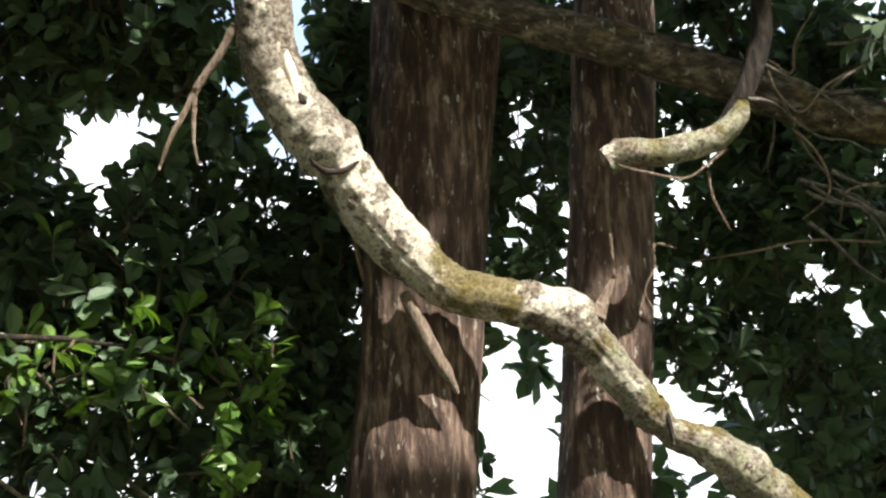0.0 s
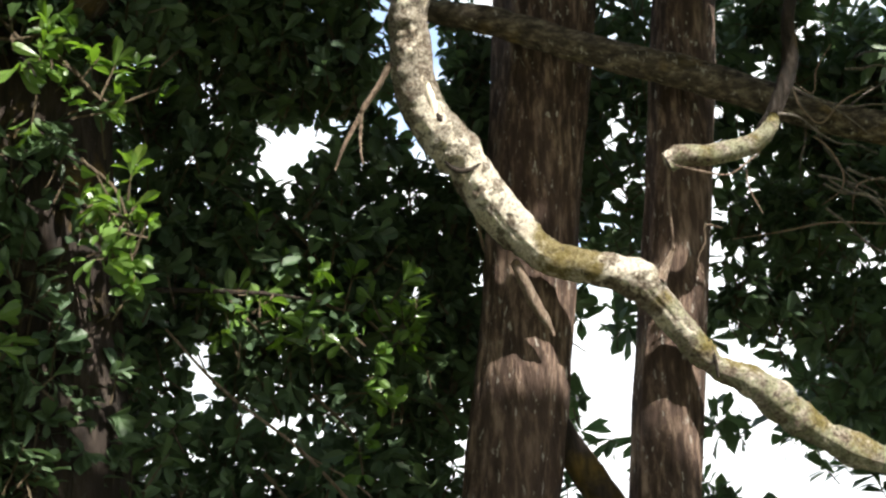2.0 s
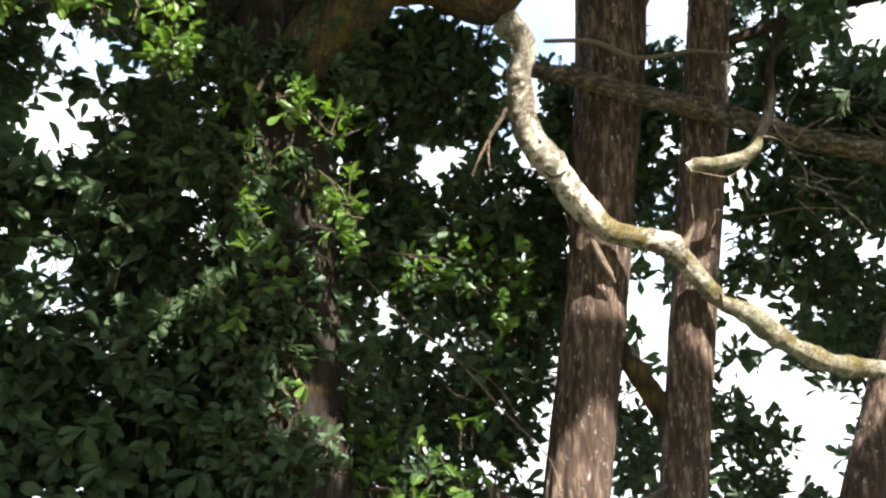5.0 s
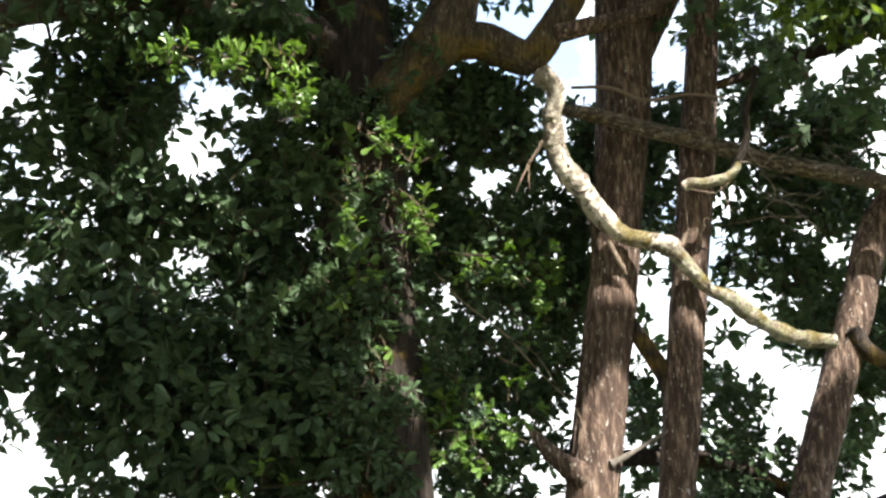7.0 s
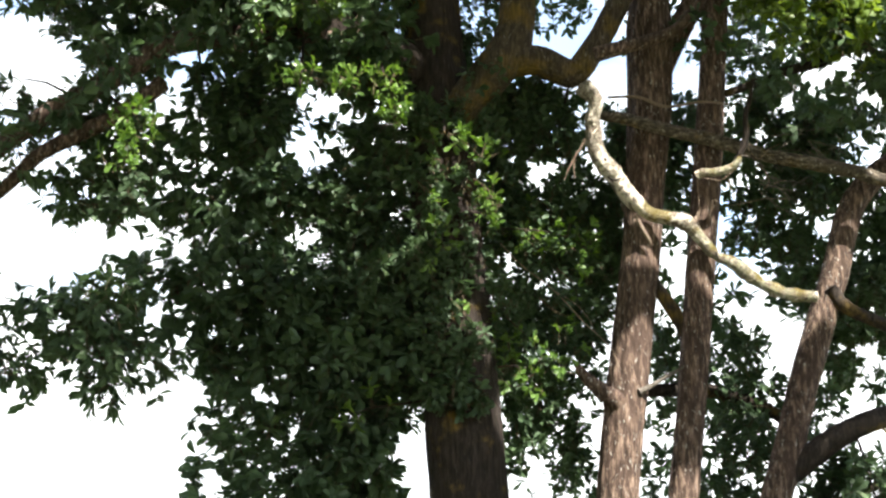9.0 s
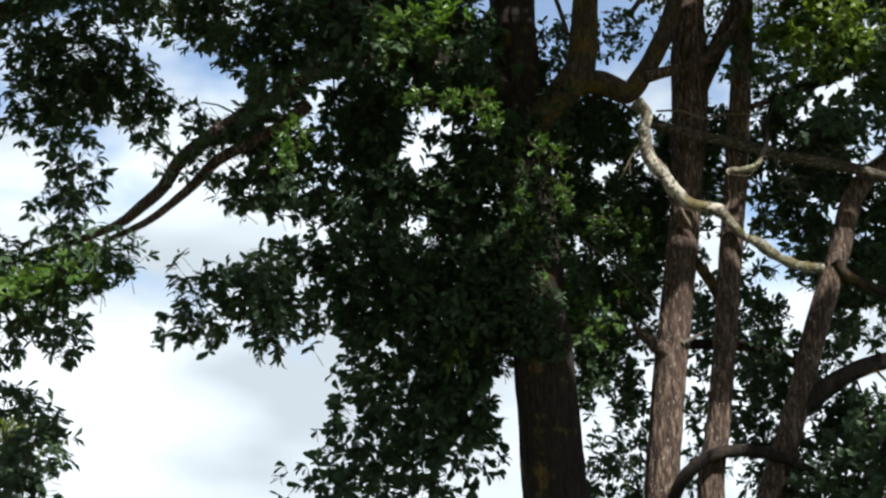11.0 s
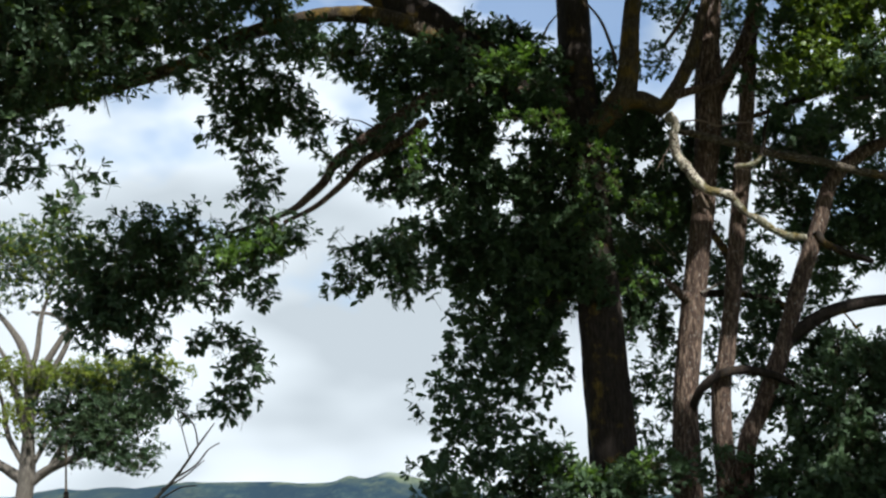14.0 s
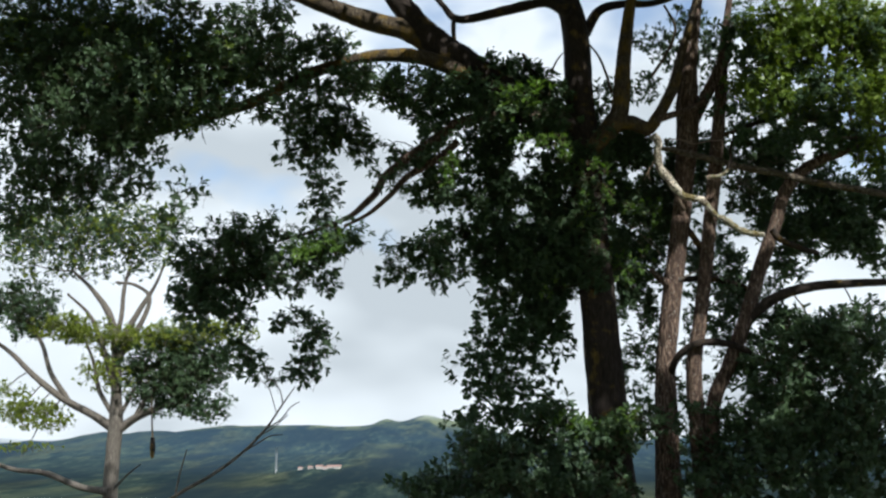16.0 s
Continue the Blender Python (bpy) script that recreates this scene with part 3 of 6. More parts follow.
KNEE = [(4.20, -0.19, 6.32, 0.033), (4.24, -0.21, 6.34, 0.032), (4.31, -0.22, 6.34, 0.032), (4.38, -0.24, 6.35, 0.032), (4.45, -0.26, 6.37, 0.030), (4.49, -0.29, 6.41, 0.025), (4.50, -0.30, 6.45, 0.015)]
STEM_UP = [(4.47, -0.26, 6.39, 0.022), (4.51, -0.30, 6.47, 0.023), (4.55, -0.34, 6.60, 0.025), (4.54, -0.38, 6.74, 0.019), (4.57, -0.42, 6.86, 0.017), (4.59, -0.46, 7.00, 0.013)]
TWIG_SPIKE = [(4.19, -0.08, 5.99, 0.022), (4.21, -0.09, 6.03, 0.013), (4.23, -0.11, 6.08, 0.005)]
STEM_C = [(4.22, -0.15, 6.32, 0.005), (4.22, -0.13, 6.24, 0.004), (4.23, -0.11, 6.16, 0.004), (4.24, -0.09, 6.08, 0.003)]
TWIG_C1 = [(4.56, -0.33, 6.51, 0.004), (4.58, -0.32, 6.47, 0.003), (4.64, -0.32, 6.42, 0.003), (4.70, -0.35, 6.48, 0.003), (4.78, -0.39, 6.52, 0.002)]
TWIG_C2 = [(4.45, -0.29, 6.33, 0.004), (4.41, -0.27, 6.30, 0.003), (4.36, -0.25, 6.27, 0.003), (4.28, -0.24, 6.28, 0.003), (4.20, -0.23, 6.30, 0.002)]
TWIG_C3 = [(4.42, -0.25, 6.29, 0.003), (4.43, -0.24, 6.23, 0.003), (4.47, -0.23, 6.16, 0.002)]
TWIG_C4 = [(4.63, -0.29, 6.39, 0.003), (4.68, -0.29, 6.35, 0.003), (4.72, -0.28, 6.28, 0.003), (4.71, -0.27, 6.23, 0.003), (4.66, -0.24, 6.19, 0.002)]
TWIG_C5 = [(4.38, -0.14, 6.14, 0.003), (4.33, -0.13, 6.15, 0.003), (4.33, -0.12, 6.10, 0.003), (4.31, -0.10, 6.05, 0.002), (4.33, -0.09, 6.01, 0.001)]
TWIG_C6 = [(4.51, -0.29, 6.48, 0.003), (4.55, -0.32, 6.55, 0.002), (4.62, -0.33, 6.51, 0.003), (4.63, -0.35, 6.58, 0.003), (4.67, -0.38, 6.65, 0.002)]
TWIG_C7 = [(4.85, -0.29, 6.27, 0.003), (4.77, -0.27, 6.25, 0.003), (4.76, -0.24, 6.18, 0.002)]
TWIG_C8 = [(4.92, -0.18, 6.16, 0.003), (4.74, -0.14, 6.17, 0.003), (4.61, -0.10, 6.15, 0.003), (4.45, -0.06, 6.13, 0.001)]
TWIG_C9 = [(3.58, -0.05, 6.99, 0.010), (3.82, -0.05, 7.00, 0.012), (4.04, -0.05, 6.93, 0.012), (4.32, -0.05, 6.98, 0.010), (4.54, -0.05, 6.97, 0.007)]
VINE = [(2.76, 0.22, 5.88, 0.004), (2.93, 0.22, 5.70, 0.005), (3.16, 0.22, 5.52, 0.005), (3.39, 0.22, 5.27, 0.005), (3.55, 0.10, 5.06, 0.004), (3.61, 0.10, 4.91, 0.004)]
VINE_SIDE = [(3.16, 0.23, 5.52, 0.003), (3.35, 0.23, 5.40, 0.003), (3.48, 0.23, 5.21, 0.003)]
DEAD_BRANCH = [(-4.16, -1.20, 1.17, 0.029), (-3.76, -1.20, 1.43, 0.027), (-3.29, -1.20, 1.70, 0.022), (-2.89, -1.20, 2.00, 0.020), (-2.57, -1.20, 2.33, 0.017), (-2.33, -1.20, 2.69, 0.012), (-2.16, -1.20, 2.94, 0.007)]
DEAD_BRANCH_A = [(-2.71, -1.20, 2.21, 0.010), (-2.49, -1.20, 2.33, 0.010), (-2.25, -1.20, 2.53, 0.005)]
DEAD_BRANCH_B = [(-3.84, -1.20, 1.40, 0.015), (-3.79, -1.20, 1.68, 0.012), (-3.70, -1.20, 2.04, 0.007)]
DEAD_BRANCH_C = [(-4.74, -1.20, 1.46, 0.019), (-4.54, -1.20, 1.68, 0.015), (-4.35, -1.20, 1.83, 0.007)]
DEAD_BRANCH_D = [(-2.41, -1.20, 2.53, 0.007), (-2.50, -1.20, 2.82, 0.007), (-2.59, -1.20, 3.10, 0.005)]
PALE_TWIG = [(5.33, -0.50, 7.40, 0.022), (5.76, -0.50, 7.17, 0.027), (6.40, -0.50, 7.38, 0.036), (6.74, -0.50, 7.17, 0.045), (7.26, -0.50, 6.94, 0.044)]
PALE_TWIG_A = [(6.40, -0.50, 7.38, 0.027), (6.50, -0.50, 6.94, 0.027), (6.52, -0.50, 6.48, 0.013)]
PALE_TWIG_B = [(7.17, -0.50, 6.96, 0.027), (6.55, -0.50, 6.89, 0.027), (6.02, -0.50, 6.96, 0.013)]
PALE_TRUNK = [(-8.53, 13.00, -0.52, 0.218), (-8.58, 13.00, 1.15, 0.194), (-8.57, 13.00, 2.18, 0.187), (-8.53, 13.00, 3.08, 0.188), (-8.56, 13.00, 3.93, 0.129), (-8.62, 13.00, 4.97, 0.121), (-8.82, 13.00, 5.87, 0.096), (-9.30, 13.00, 6.55, 0.061), (-9.86, 13.00, 7.08, 0.035)]
PALE_LIMB_A = [(-8.55, 13.00, 2.91, 0.137), (-9.13, 13.00, 3.27, 0.102), (-9.96, 13.00, 3.71, 0.095), (-10.74, 13.00, 4.30, 0.077), (-11.37, 13.00, 4.89, 0.060), (-12.15, 13.00, 5.42, 0.034)]
PALE_LIMB_B = [(-8.52, 13.00, 2.83, 0.128), (-8.02, 13.00, 3.20, 0.102), (-7.30, 13.00, 3.52, 0.086), (-6.72, 13.00, 3.78, 0.060), (-6.00, 13.00, 4.38, 0.034)]
PALE_LIMB_C = [(-8.62, 13.00, 4.97, 0.086), (-8.35, 13.00, 5.49, 0.087), (-8.01, 13.00, 6.10, 0.070), (-7.66, 13.00, 6.70, 0.044), (-7.45, 13.00, 7.24, 0.026)]
PALE_LIMB_D = [(-8.65, 13.00, 5.27, 0.069), (-8.52, 13.00, 5.87, 0.061), (-8.48, 13.00, 6.63, 0.053), (-8.33, 13.00, 7.24, 0.026)]
PALE_LIMB_E = [(-8.61, 13.00, 3.27, 0.069), (-9.01, 13.00, 3.93, 0.060), (-9.20, 13.00, 4.67, 0.043), (-9.46, 13.00, 5.27, 0.026)]
PALE_LIMB_F = [(-8.58, 12.70, 1.32, 0.100), (-9.30, 12.70, 1.44, 0.084), (-10.19, 12.70, 1.78, 0.075), (-11.07, 12.70, 1.89, 0.059), (-12.26, 12.70, 2.32, 0.042)]
PALE_LIMB_G = [(-8.43, 13.00, 3.27, 0.060), (-8.16, 13.00, 3.78, 0.052), (-7.85, 13.00, 4.37, 0.043), (-7.66, 13.00, 5.12, 0.026)]
CORE = [(0.98, 0.00, 8.23, 0.550, 0.300, 1.100), (1.48, 0.00, 7.99, 0.460, 0.300, 1.100), (1.85, 0.00, 7.70, 0.290, 0.280, 1.000), (2.31, 0.10, 6.68, 0.453, 0.474, 1.100), (2.39, 0.10, 5.71, 0.474, 0.568, 1.100), (2.57, 0.10, 5.09, 0.389, 0.421, 1.000), (1.59, -0.25, 7.29, 0.540, 0.360, 1.200), (0.87, -0.25, 7.48, 0.630, 0.410, 1.200), (0.14, -0.20, 7.87, 0.550, 0.360, 1.100), (1.98, 0.10, 7.09, 0.382, 0.382, 1.200), (0.95, 0.38, 6.36, 0.991, 0.939, 1.200), (1.27, 0.38, 5.30, 1.022, 0.836, 1.300), (0.57, 0.38, 7.04, 0.805, 0.619, 1.100), (1.82, 0.38, 5.01, 0.516, 1.022, 1.200), (1.07, 0.38, 4.27, 0.826, 0.650, 1.000), (1.57, 0.38, 3.81, 0.506, 0.640, 0.900)]
CORE += [(0.65, 0.38, 3.43, 0.547, 0.547, 0.800), (1.19, 0.38, 2.98, 0.547, 0.506, 0.800), (0.55, 0.38, 2.58, 0.496, 0.413, 0.800), (0.37, 0.38, 2.08, 0.361, 0.268, 0.700), (-0.03, 0.38, 7.63, 0.712, 0.526, 1.100), (0.87, 0.38, 7.98, 0.578, 0.434, 1.100), (1.53, 0.38, 7.78, 0.434, 0.382, 1.100), (1.80, 0.38, 6.84, 0.475, 0.661, 1.000), (0.38, 0.38, 5.49, 0.650, 0.557, 1.100), (1.98, 0.38, 5.97, 0.465, 0.557, 1.100)]
SPRAYS_LEFT = [(-0.40, -0.05, 5.30, 0.54, 0.31, 1.0), (-0.75, -0.05, 4.94, 0.34, 0.36, 0.9), (0.05, -0.05, 5.03, 0.45, 0.45, 1.0), (-0.36, -0.05, 6.50, 0.45, 0.50, 0.9), (-0.77, -0.05, 6.97, 0.36, 0.27, 0.8), (-0.08, -0.05, 6.13, 0.32, 0.41, 0.9), (-1.68, -0.05, 7.07, 0.59, 0.41, 1.0), (-2.05, -0.05, 7.40, 0.59, 0.32, 1.0), (-2.22, -0.05, 6.88, 0.46, 0.36, 0.9), (-1.89, -0.05, 6.32, 0.32, 0.41, 0.6), (-1.31, -0.05, 6.83, 0.27, 0.27, 0.7), (-2.02, -0.05, 5.90, 0.27, 0.27, 0.6), (-1.14, -0.05, 7.30, 0.32, 0.32, 0.4)]
FAR_LEFT = [(-2.96, -0.30, 5.34, 0.80, 0.44, 1.1), (-3.39, -0.30, 4.89, 0.79, 0.48, 1.1), (-3.82, -0.30, 4.63, 0.48, 0.44, 1.1), (-2.76, -0.30, 4.72, 0.62, 0.40, 1.1), (-1.63, -0.30, 5.39, 0.53, 0.27, 1.0), (-1.98, -0.30, 5.07, 0.44, 0.35, 1.0), (-1.80, -0.30, 4.63, 0.25, 0.21, 0.8), (-2.49, -0.30, 4.09, 0.44, 0.22, 0.7), (-2.04, -0.30, 3.74, 0.37, 0.39, 0.9), (-2.12, -0.30, 3.27, 0.30, 0.24, 0.6), (-2.99, -0.30, 3.57, 0.35, 0.43, 0.9), (-2.64, -0.30, 3.14, 0.26, 0.17, 0.5), (-3.54, -0.30, 4.23, 0.61, 0.35, 1.1), (-4.02, -0.30, 5.25, 0.27, 0.31, 0.5)]
UPPER_LEFT = [(-2.00, -0.60, 7.69, 0.71, 0.25, 1.0), (-2.79, -0.60, 7.32, 0.53, 0.23, 1.0), (-1.29, -0.60, 7.79, 0.54, 0.25, 1.0), (-2.02, -0.50, 8.39, 0.54, 0.23, 0.9), (-2.82, -0.55, 8.04, 0.54, 0.27, 0.9), (-4.30, -0.60, 7.14, 0.80, 0.35, 1.0), (-5.63, -0.60, 7.28, 1.24, 0.89, 1.3), (-4.77, -0.60, 7.74, 1.25, 0.80, 1.3), (-6.59, -0.40, 8.66, 1.00, 0.82, 1.3), (-5.55, -0.40, 6.23, 1.07, 0.44, 1.1), (-3.86, -0.60, 7.37, 0.62, 0.36, 1.0), (-3.46, -0.50, 8.15, 0.72, 0.45, 1.0), (-0.76, -0.50, 7.68, 0.54, 0.27, 1.0), (-6.28, -0.40, 8.09, 1.36, 1.18, 1.2), (-4.38, -0.40, 8.00, 1.36, 0.72, 1.1), (-4.96, -0.40, 6.87, 0.80, 0.54, 1.0)]
UPPER_LEFT += [(-6.36, -0.40, 6.50, 0.80, 0.67, 1.1), (-5.05, -0.40, 8.76, 1.73, 0.64, 1.2), (-3.22, -0.40, 8.57, 0.82, 0.55, 1.0), (-2.57, -0.40, 8.09, 0.63, 0.41, 0.9), (-1.76, -0.40, 8.38, 0.50, 0.27, 0.8), (-1.21, -0.40, 7.90, 0.54, 0.36, 0.9), (-0.58, -0.40, 7.81, 0.54, 0.36, 1.0), (-6.58, -0.40, 5.68, 0.62, 0.31, 0.8), (-4.03, -0.40, 6.14, 0.44, 0.36, 0.4), (-3.79, -0.40, 6.92, 0.22, 0.22, 0.5), (-4.28, -0.40, 5.59, 0.35, 0.31, 0.6), (-2.77, -0.40, 8.85, 0.36, 0.46, 0.7)]
RIGHT_OF_TRUNK = [(3.99, 0.65, 9.06, 0.380, 0.480, 0.600), (4.50, 0.65, 8.56, 0.290, 0.480, 0.600), (4.19, 0.65, 7.96, 0.380, 0.290, 0.600), (4.89, 0.65, 8.76, 0.290, 0.380, 0.800), (3.68, 0.55, 8.77, 0.240, 0.290, 0.500), (3.37, 0.75, 3.86, 0.260, 0.550, 0.500), (4.03, 0.75, 3.86, 0.170, 0.550, 0.600), (4.66, 0.75, 3.86, 0.370, 0.550, 0.900), (5.04, 0.75, 4.24, 0.370, 0.460, 0.900), (4.16, 0.75, 3.04, 0.460, 0.270, 0.900), (3.34, 0.75, 3.04, 0.370, 0.270, 0.700), (3.25, 0.25, 8.81, 0.240, 0.240, 0.400), (3.84, 0.45, 8.34, 0.280, 0.380, 0.400), (4.40, 0.55, 9.02, 0.290, 0.380, 0.500), (4.78, 0.55, 7.78, 0.280, 0.430, 0.700), (4.28, 0.55, 7.09, 0.380, 0.280, 0.800)]
RIGHT_OF_TRUNK += [(5.19, 0.55, 7.39, 0.380, 0.280, 0.900), (3.51, 0.25, 7.93, 0.240, 0.240, 0.600), (2.68, 0.50, 6.40, 0.441, 0.688, 1.100), (3.01, 0.50, 5.61, 0.538, 0.538, 1.000), (2.80, 0.50, 5.02, 0.430, 0.484, 1.000), (3.17, 0.50, 6.10, 0.387, 0.484, 1.100), (2.93, 0.50, 4.42, 0.333, 0.387, 0.700), (3.20, 0.50, 3.94, 0.333, 0.473, 0.500), (2.99, 0.50, 3.37, 0.237, 0.473, 0.500), (2.82, 0.50, 7.93, 0.398, 0.301, 0.900), (3.37, 0.50, 8.04, 0.280, 0.301, 0.600), (3.37, 0.50, 4.91, 0.237, 0.387, 0.500), (3.23, 0.50, 6.80, 0.495, 0.290, 1.000)]
BACK_RIGHT = [(4.97, 1.10, 6.90, 0.87, 0.39, 1.2), (5.76, 1.10, 7.45, 0.87, 0.48, 0.9), (6.05, 1.10, 5.62, 1.05, 0.48, 1.2), (6.84, 1.10, 6.11, 1.05, 0.67, 1.3), (4.63, 1.10, 5.82, 0.29, 0.38, 0.6), (4.39, 1.10, 4.47, 0.38, 0.38, 0.7), (5.93, 1.10, 5.14, 0.57, 0.28, 0.9), (4.98, 1.10, 7.30, 0.48, 0.39, 1.2), (4.37, 1.10, 6.50, 0.34, 0.58, 0.5), (5.33, 1.10, 8.41, 0.44, 0.78, 0.5), (6.10, 1.10, 6.50, 1.06, 0.38, 1.3), (6.16, 1.10, 5.92, 0.86, 0.38, 1.2), (6.61, 1.10, 5.53, 0.86, 0.38, 1.1), (4.90, 1.10, 5.33, 0.43, 0.27, 0.7), (4.69, 1.10, 4.95, 0.43, 0.38, 0.7), (4.16, 1.10, 4.85, 0.13, 0.57, 0.4)]
BACK_RIGHT += [(6.33, 1.10, 7.20, 0.48, 0.29, 0.8), (5.46, 1.10, 7.20, 0.39, 0.58, 1.1), (4.86, 1.10, 4.47, 0.28, 0.47, 0.7), (5.65, 1.10, 5.33, 0.28, 0.57, 0.8), (7.33, 1.10, 5.53, 0.57, 0.57, 1.0), (7.43, 1.10, 6.41, 0.58, 0.48, 1.1)]
FRONT_RIGHT = [(4.66, -0.15, 8.76, 0.37, 0.37, 0.6), (4.92, -0.05, 7.92, 0.37, 0.46, 0.6), (4.45, -0.05, 7.54, 0.27, 0.27, 0.5), (6.32, -0.45, 8.84, 1.09, 0.55, 1.3), (5.44, -0.25, 8.24, 0.82, 0.73, 1.2), (6.61, -0.45, 7.60, 0.72, 0.63, 1.1), (5.92, -0.25, 7.01, 0.81, 0.36, 0.9), (6.82, -0.45, 6.77, 0.36, 0.45, 1.0), (5.08, 0.05, 8.83, 0.47, 0.56, 0.9), (6.37, -0.45, 8.17, 0.90, 0.63, 1.2), (5.69, -0.45, 7.32, 0.63, 0.36, 1.0), (6.91, -0.45, 8.07, 0.36, 0.81, 1.2), (5.05, -0.45, 7.04, 0.45, 0.36, 0.9), (5.77, -0.45, 8.64, 1.00, 0.73, 1.2), (6.67, -0.45, 8.55, 0.63, 0.63, 1.2), (5.26, -0.45, 7.60, 0.63, 0.54, 1.1)]
FRONT_RIGHT += [(6.17, -0.45, 7.79, 0.81, 0.45, 1.0), (6.79, -0.45, 7.60, 0.45, 0.45, 0.9), (6.30, -0.45, 6.95, 0.45, 0.27, 0.6), (5.47, -0.45, 8.17, 0.45, 0.54, 1.0), (6.89, -0.45, 6.49, 0.27, 0.36, 0.6)]
LOWER_RIGHT = [(4.86, 0.20, 3.35, 0.45, 0.45, 1.1), (5.52, 0.20, 3.98, 0.54, 0.36, 1.2), (6.05, -0.30, 3.57, 1.04, 0.52, 1.4), (5.13, -0.30, 2.53, 0.77, 0.69, 1.4), (6.05, -0.60, 2.35, 1.01, 0.76, 1.4), (4.40, -0.30, 1.60, 0.77, 0.43, 1.4), (3.92, 0.20, 2.04, 0.44, 0.53, 0.8), (5.72, -0.30, 3.83, 0.78, 0.39, 1.3), (6.42, -0.30, 3.92, 0.52, 0.44, 1.3), (5.34, -0.30, 3.22, 0.61, 0.52, 1.3), (6.19, -0.30, 3.05, 0.87, 0.69, 1.4), (5.55, -0.30, 2.36, 0.95, 0.69, 1.4), (6.47, -0.30, 2.02, 0.51, 0.94, 1.4), (4.92, -0.30, 1.86, 0.77, 0.68, 1.3), (4.36, -0.30, 2.62, 0.34, 0.34, 0.8), (4.60, -0.30, 2.19, 0.43, 0.43, 1.0)]
LOWER_RIGHT += [(5.76, -0.30, 1.52, 1.02, 0.43, 1.4)]
LOWER = [(2.77, -0.50, 2.48, 0.510, 0.260, 1.200), (1.82, -0.50, 1.60, 1.010, 0.420, 1.400), (0.98, -0.50, 1.60, 0.930, 0.420, 1.300), (1.49, -0.50, 2.36, 0.600, 0.340, 1.000), (0.64, -0.50, 2.02, 0.510, 0.420, 1.000), (2.60, -0.50, 2.36, 0.770, 0.340, 1.200), (1.83, -0.50, 2.10, 0.850, 0.420, 1.100), (0.98, -0.50, 2.02, 0.680, 0.340, 1.000), (0.64, -0.50, 1.60, 1.010, 0.340, 1.300), (-0.20, -0.50, 1.48, 0.670, 0.210, 1.100), (1.90, -0.50, 1.52, 1.100, 0.340, 1.300), (3.37, -0.50, 2.52, 0.510, 0.300, 1.000), (3.80, -0.50, 2.69, 0.430, 0.210, 0.800)]
LOWER += [(1.67, -0.50, 2.61, 0.510, 0.260, 0.700)]
LIT_SPRAYS = [(2.38, -0.20, 6.51, 0.263, 0.218, 0.600), (2.64, -0.20, 6.09, 0.153, 0.263, 1.200), (3.05, 0.32, 6.02, 0.297, 0.247, 0.900), (3.39, 0.32, 5.88, 0.297, 0.297, 0.900), (2.85, 0.12, 4.92, 0.402, 0.249, 1.100), (2.49, 0.12, 5.14, 0.178, 0.201, 0.900), (2.48, 0.12, 4.55, 0.272, 0.178, 0.800), (3.22, 0.12, 5.01, 0.141, 0.272, 0.700), (2.28, -0.20, 5.77, 0.175, 0.251, 0.800)]
BETWEEN = [(4.30, 0.80, 6.73, 0.12, 0.52, 0.8), (4.24, 0.80, 6.08, 0.07, 0.28, 0.5), (4.20, 0.80, 5.75, 0.08, 0.18, 0.4), (4.75, 0.80, 5.29, 0.25, 0.18, 0.7), (4.89, 0.80, 5.20, 0.23, 0.16, 0.5), (4.14, 0.80, 5.23, 0.16, 0.23, 0.9), (4.26, 0.80, 4.91, 0.27, 0.18, 1.0)]
PALE_TOP = [(-9.17, 13.00, 8.32, 1.97, 0.76, 1.1), (-10.67, 13.00, 8.01, 1.36, 0.91, 1.0), (-7.94, 13.00, 7.85, 0.91, 0.76, 1.0), (-9.42, 13.00, 7.39, 1.36, 0.45, 0.9), (-9.76, 13.00, 8.01, 1.67, 0.68, 0.9), (-8.42, 13.00, 8.47, 0.91, 0.53, 0.9), (-10.92, 13.00, 7.24, 1.06, 0.45, 0.7), (-8.07, 13.00, 7.39, 0.68, 0.45, 0.8), (-9.26, 13.00, 7.08, 0.90, 0.30, 0.5), (-7.06, 13.00, 8.63, 0.53, 0.46, 0.5), (-11.58, 13.00, 8.01, 0.61, 0.91, 0.8)]
PALE_LAYERS = [(-9.77, 13.00, 5.57, 1.05, 0.37, 1.4), (-6.90, 13.00, 4.82, 1.64, 0.74, 1.3), (-7.97, 13.00, 5.27, 1.19, 0.37, 1.2), (-6.72, 13.00, 3.78, 1.18, 0.59, 1.1), (-11.31, 13.00, 6.17, 1.05, 0.75, 1.1), (-10.68, 13.00, 3.34, 0.88, 0.32, 1.2), (-5.88, 13.00, 5.42, 0.90, 0.37, 1.0), (-8.66, 13.00, 4.23, 0.89, 0.37, 0.7), (-9.62, 13.00, 5.49, 0.82, 0.30, 1.2), (-8.86, 13.00, 5.27, 1.04, 0.27, 0.9), (-7.07, 13.00, 5.27, 1.42, 0.45, 1.2), (-6.89, 13.00, 4.52, 1.41, 0.59, 1.1), (-7.46, 13.00, 3.93, 1.04, 0.44, 1.0), (-6.26, 13.00, 3.42, 0.66, 0.37, 0.8), (-8.82, 13.00, 4.52, 0.74, 0.37, 0.7), (-6.04, 13.00, 5.57, 0.75, 0.27, 0.9)]
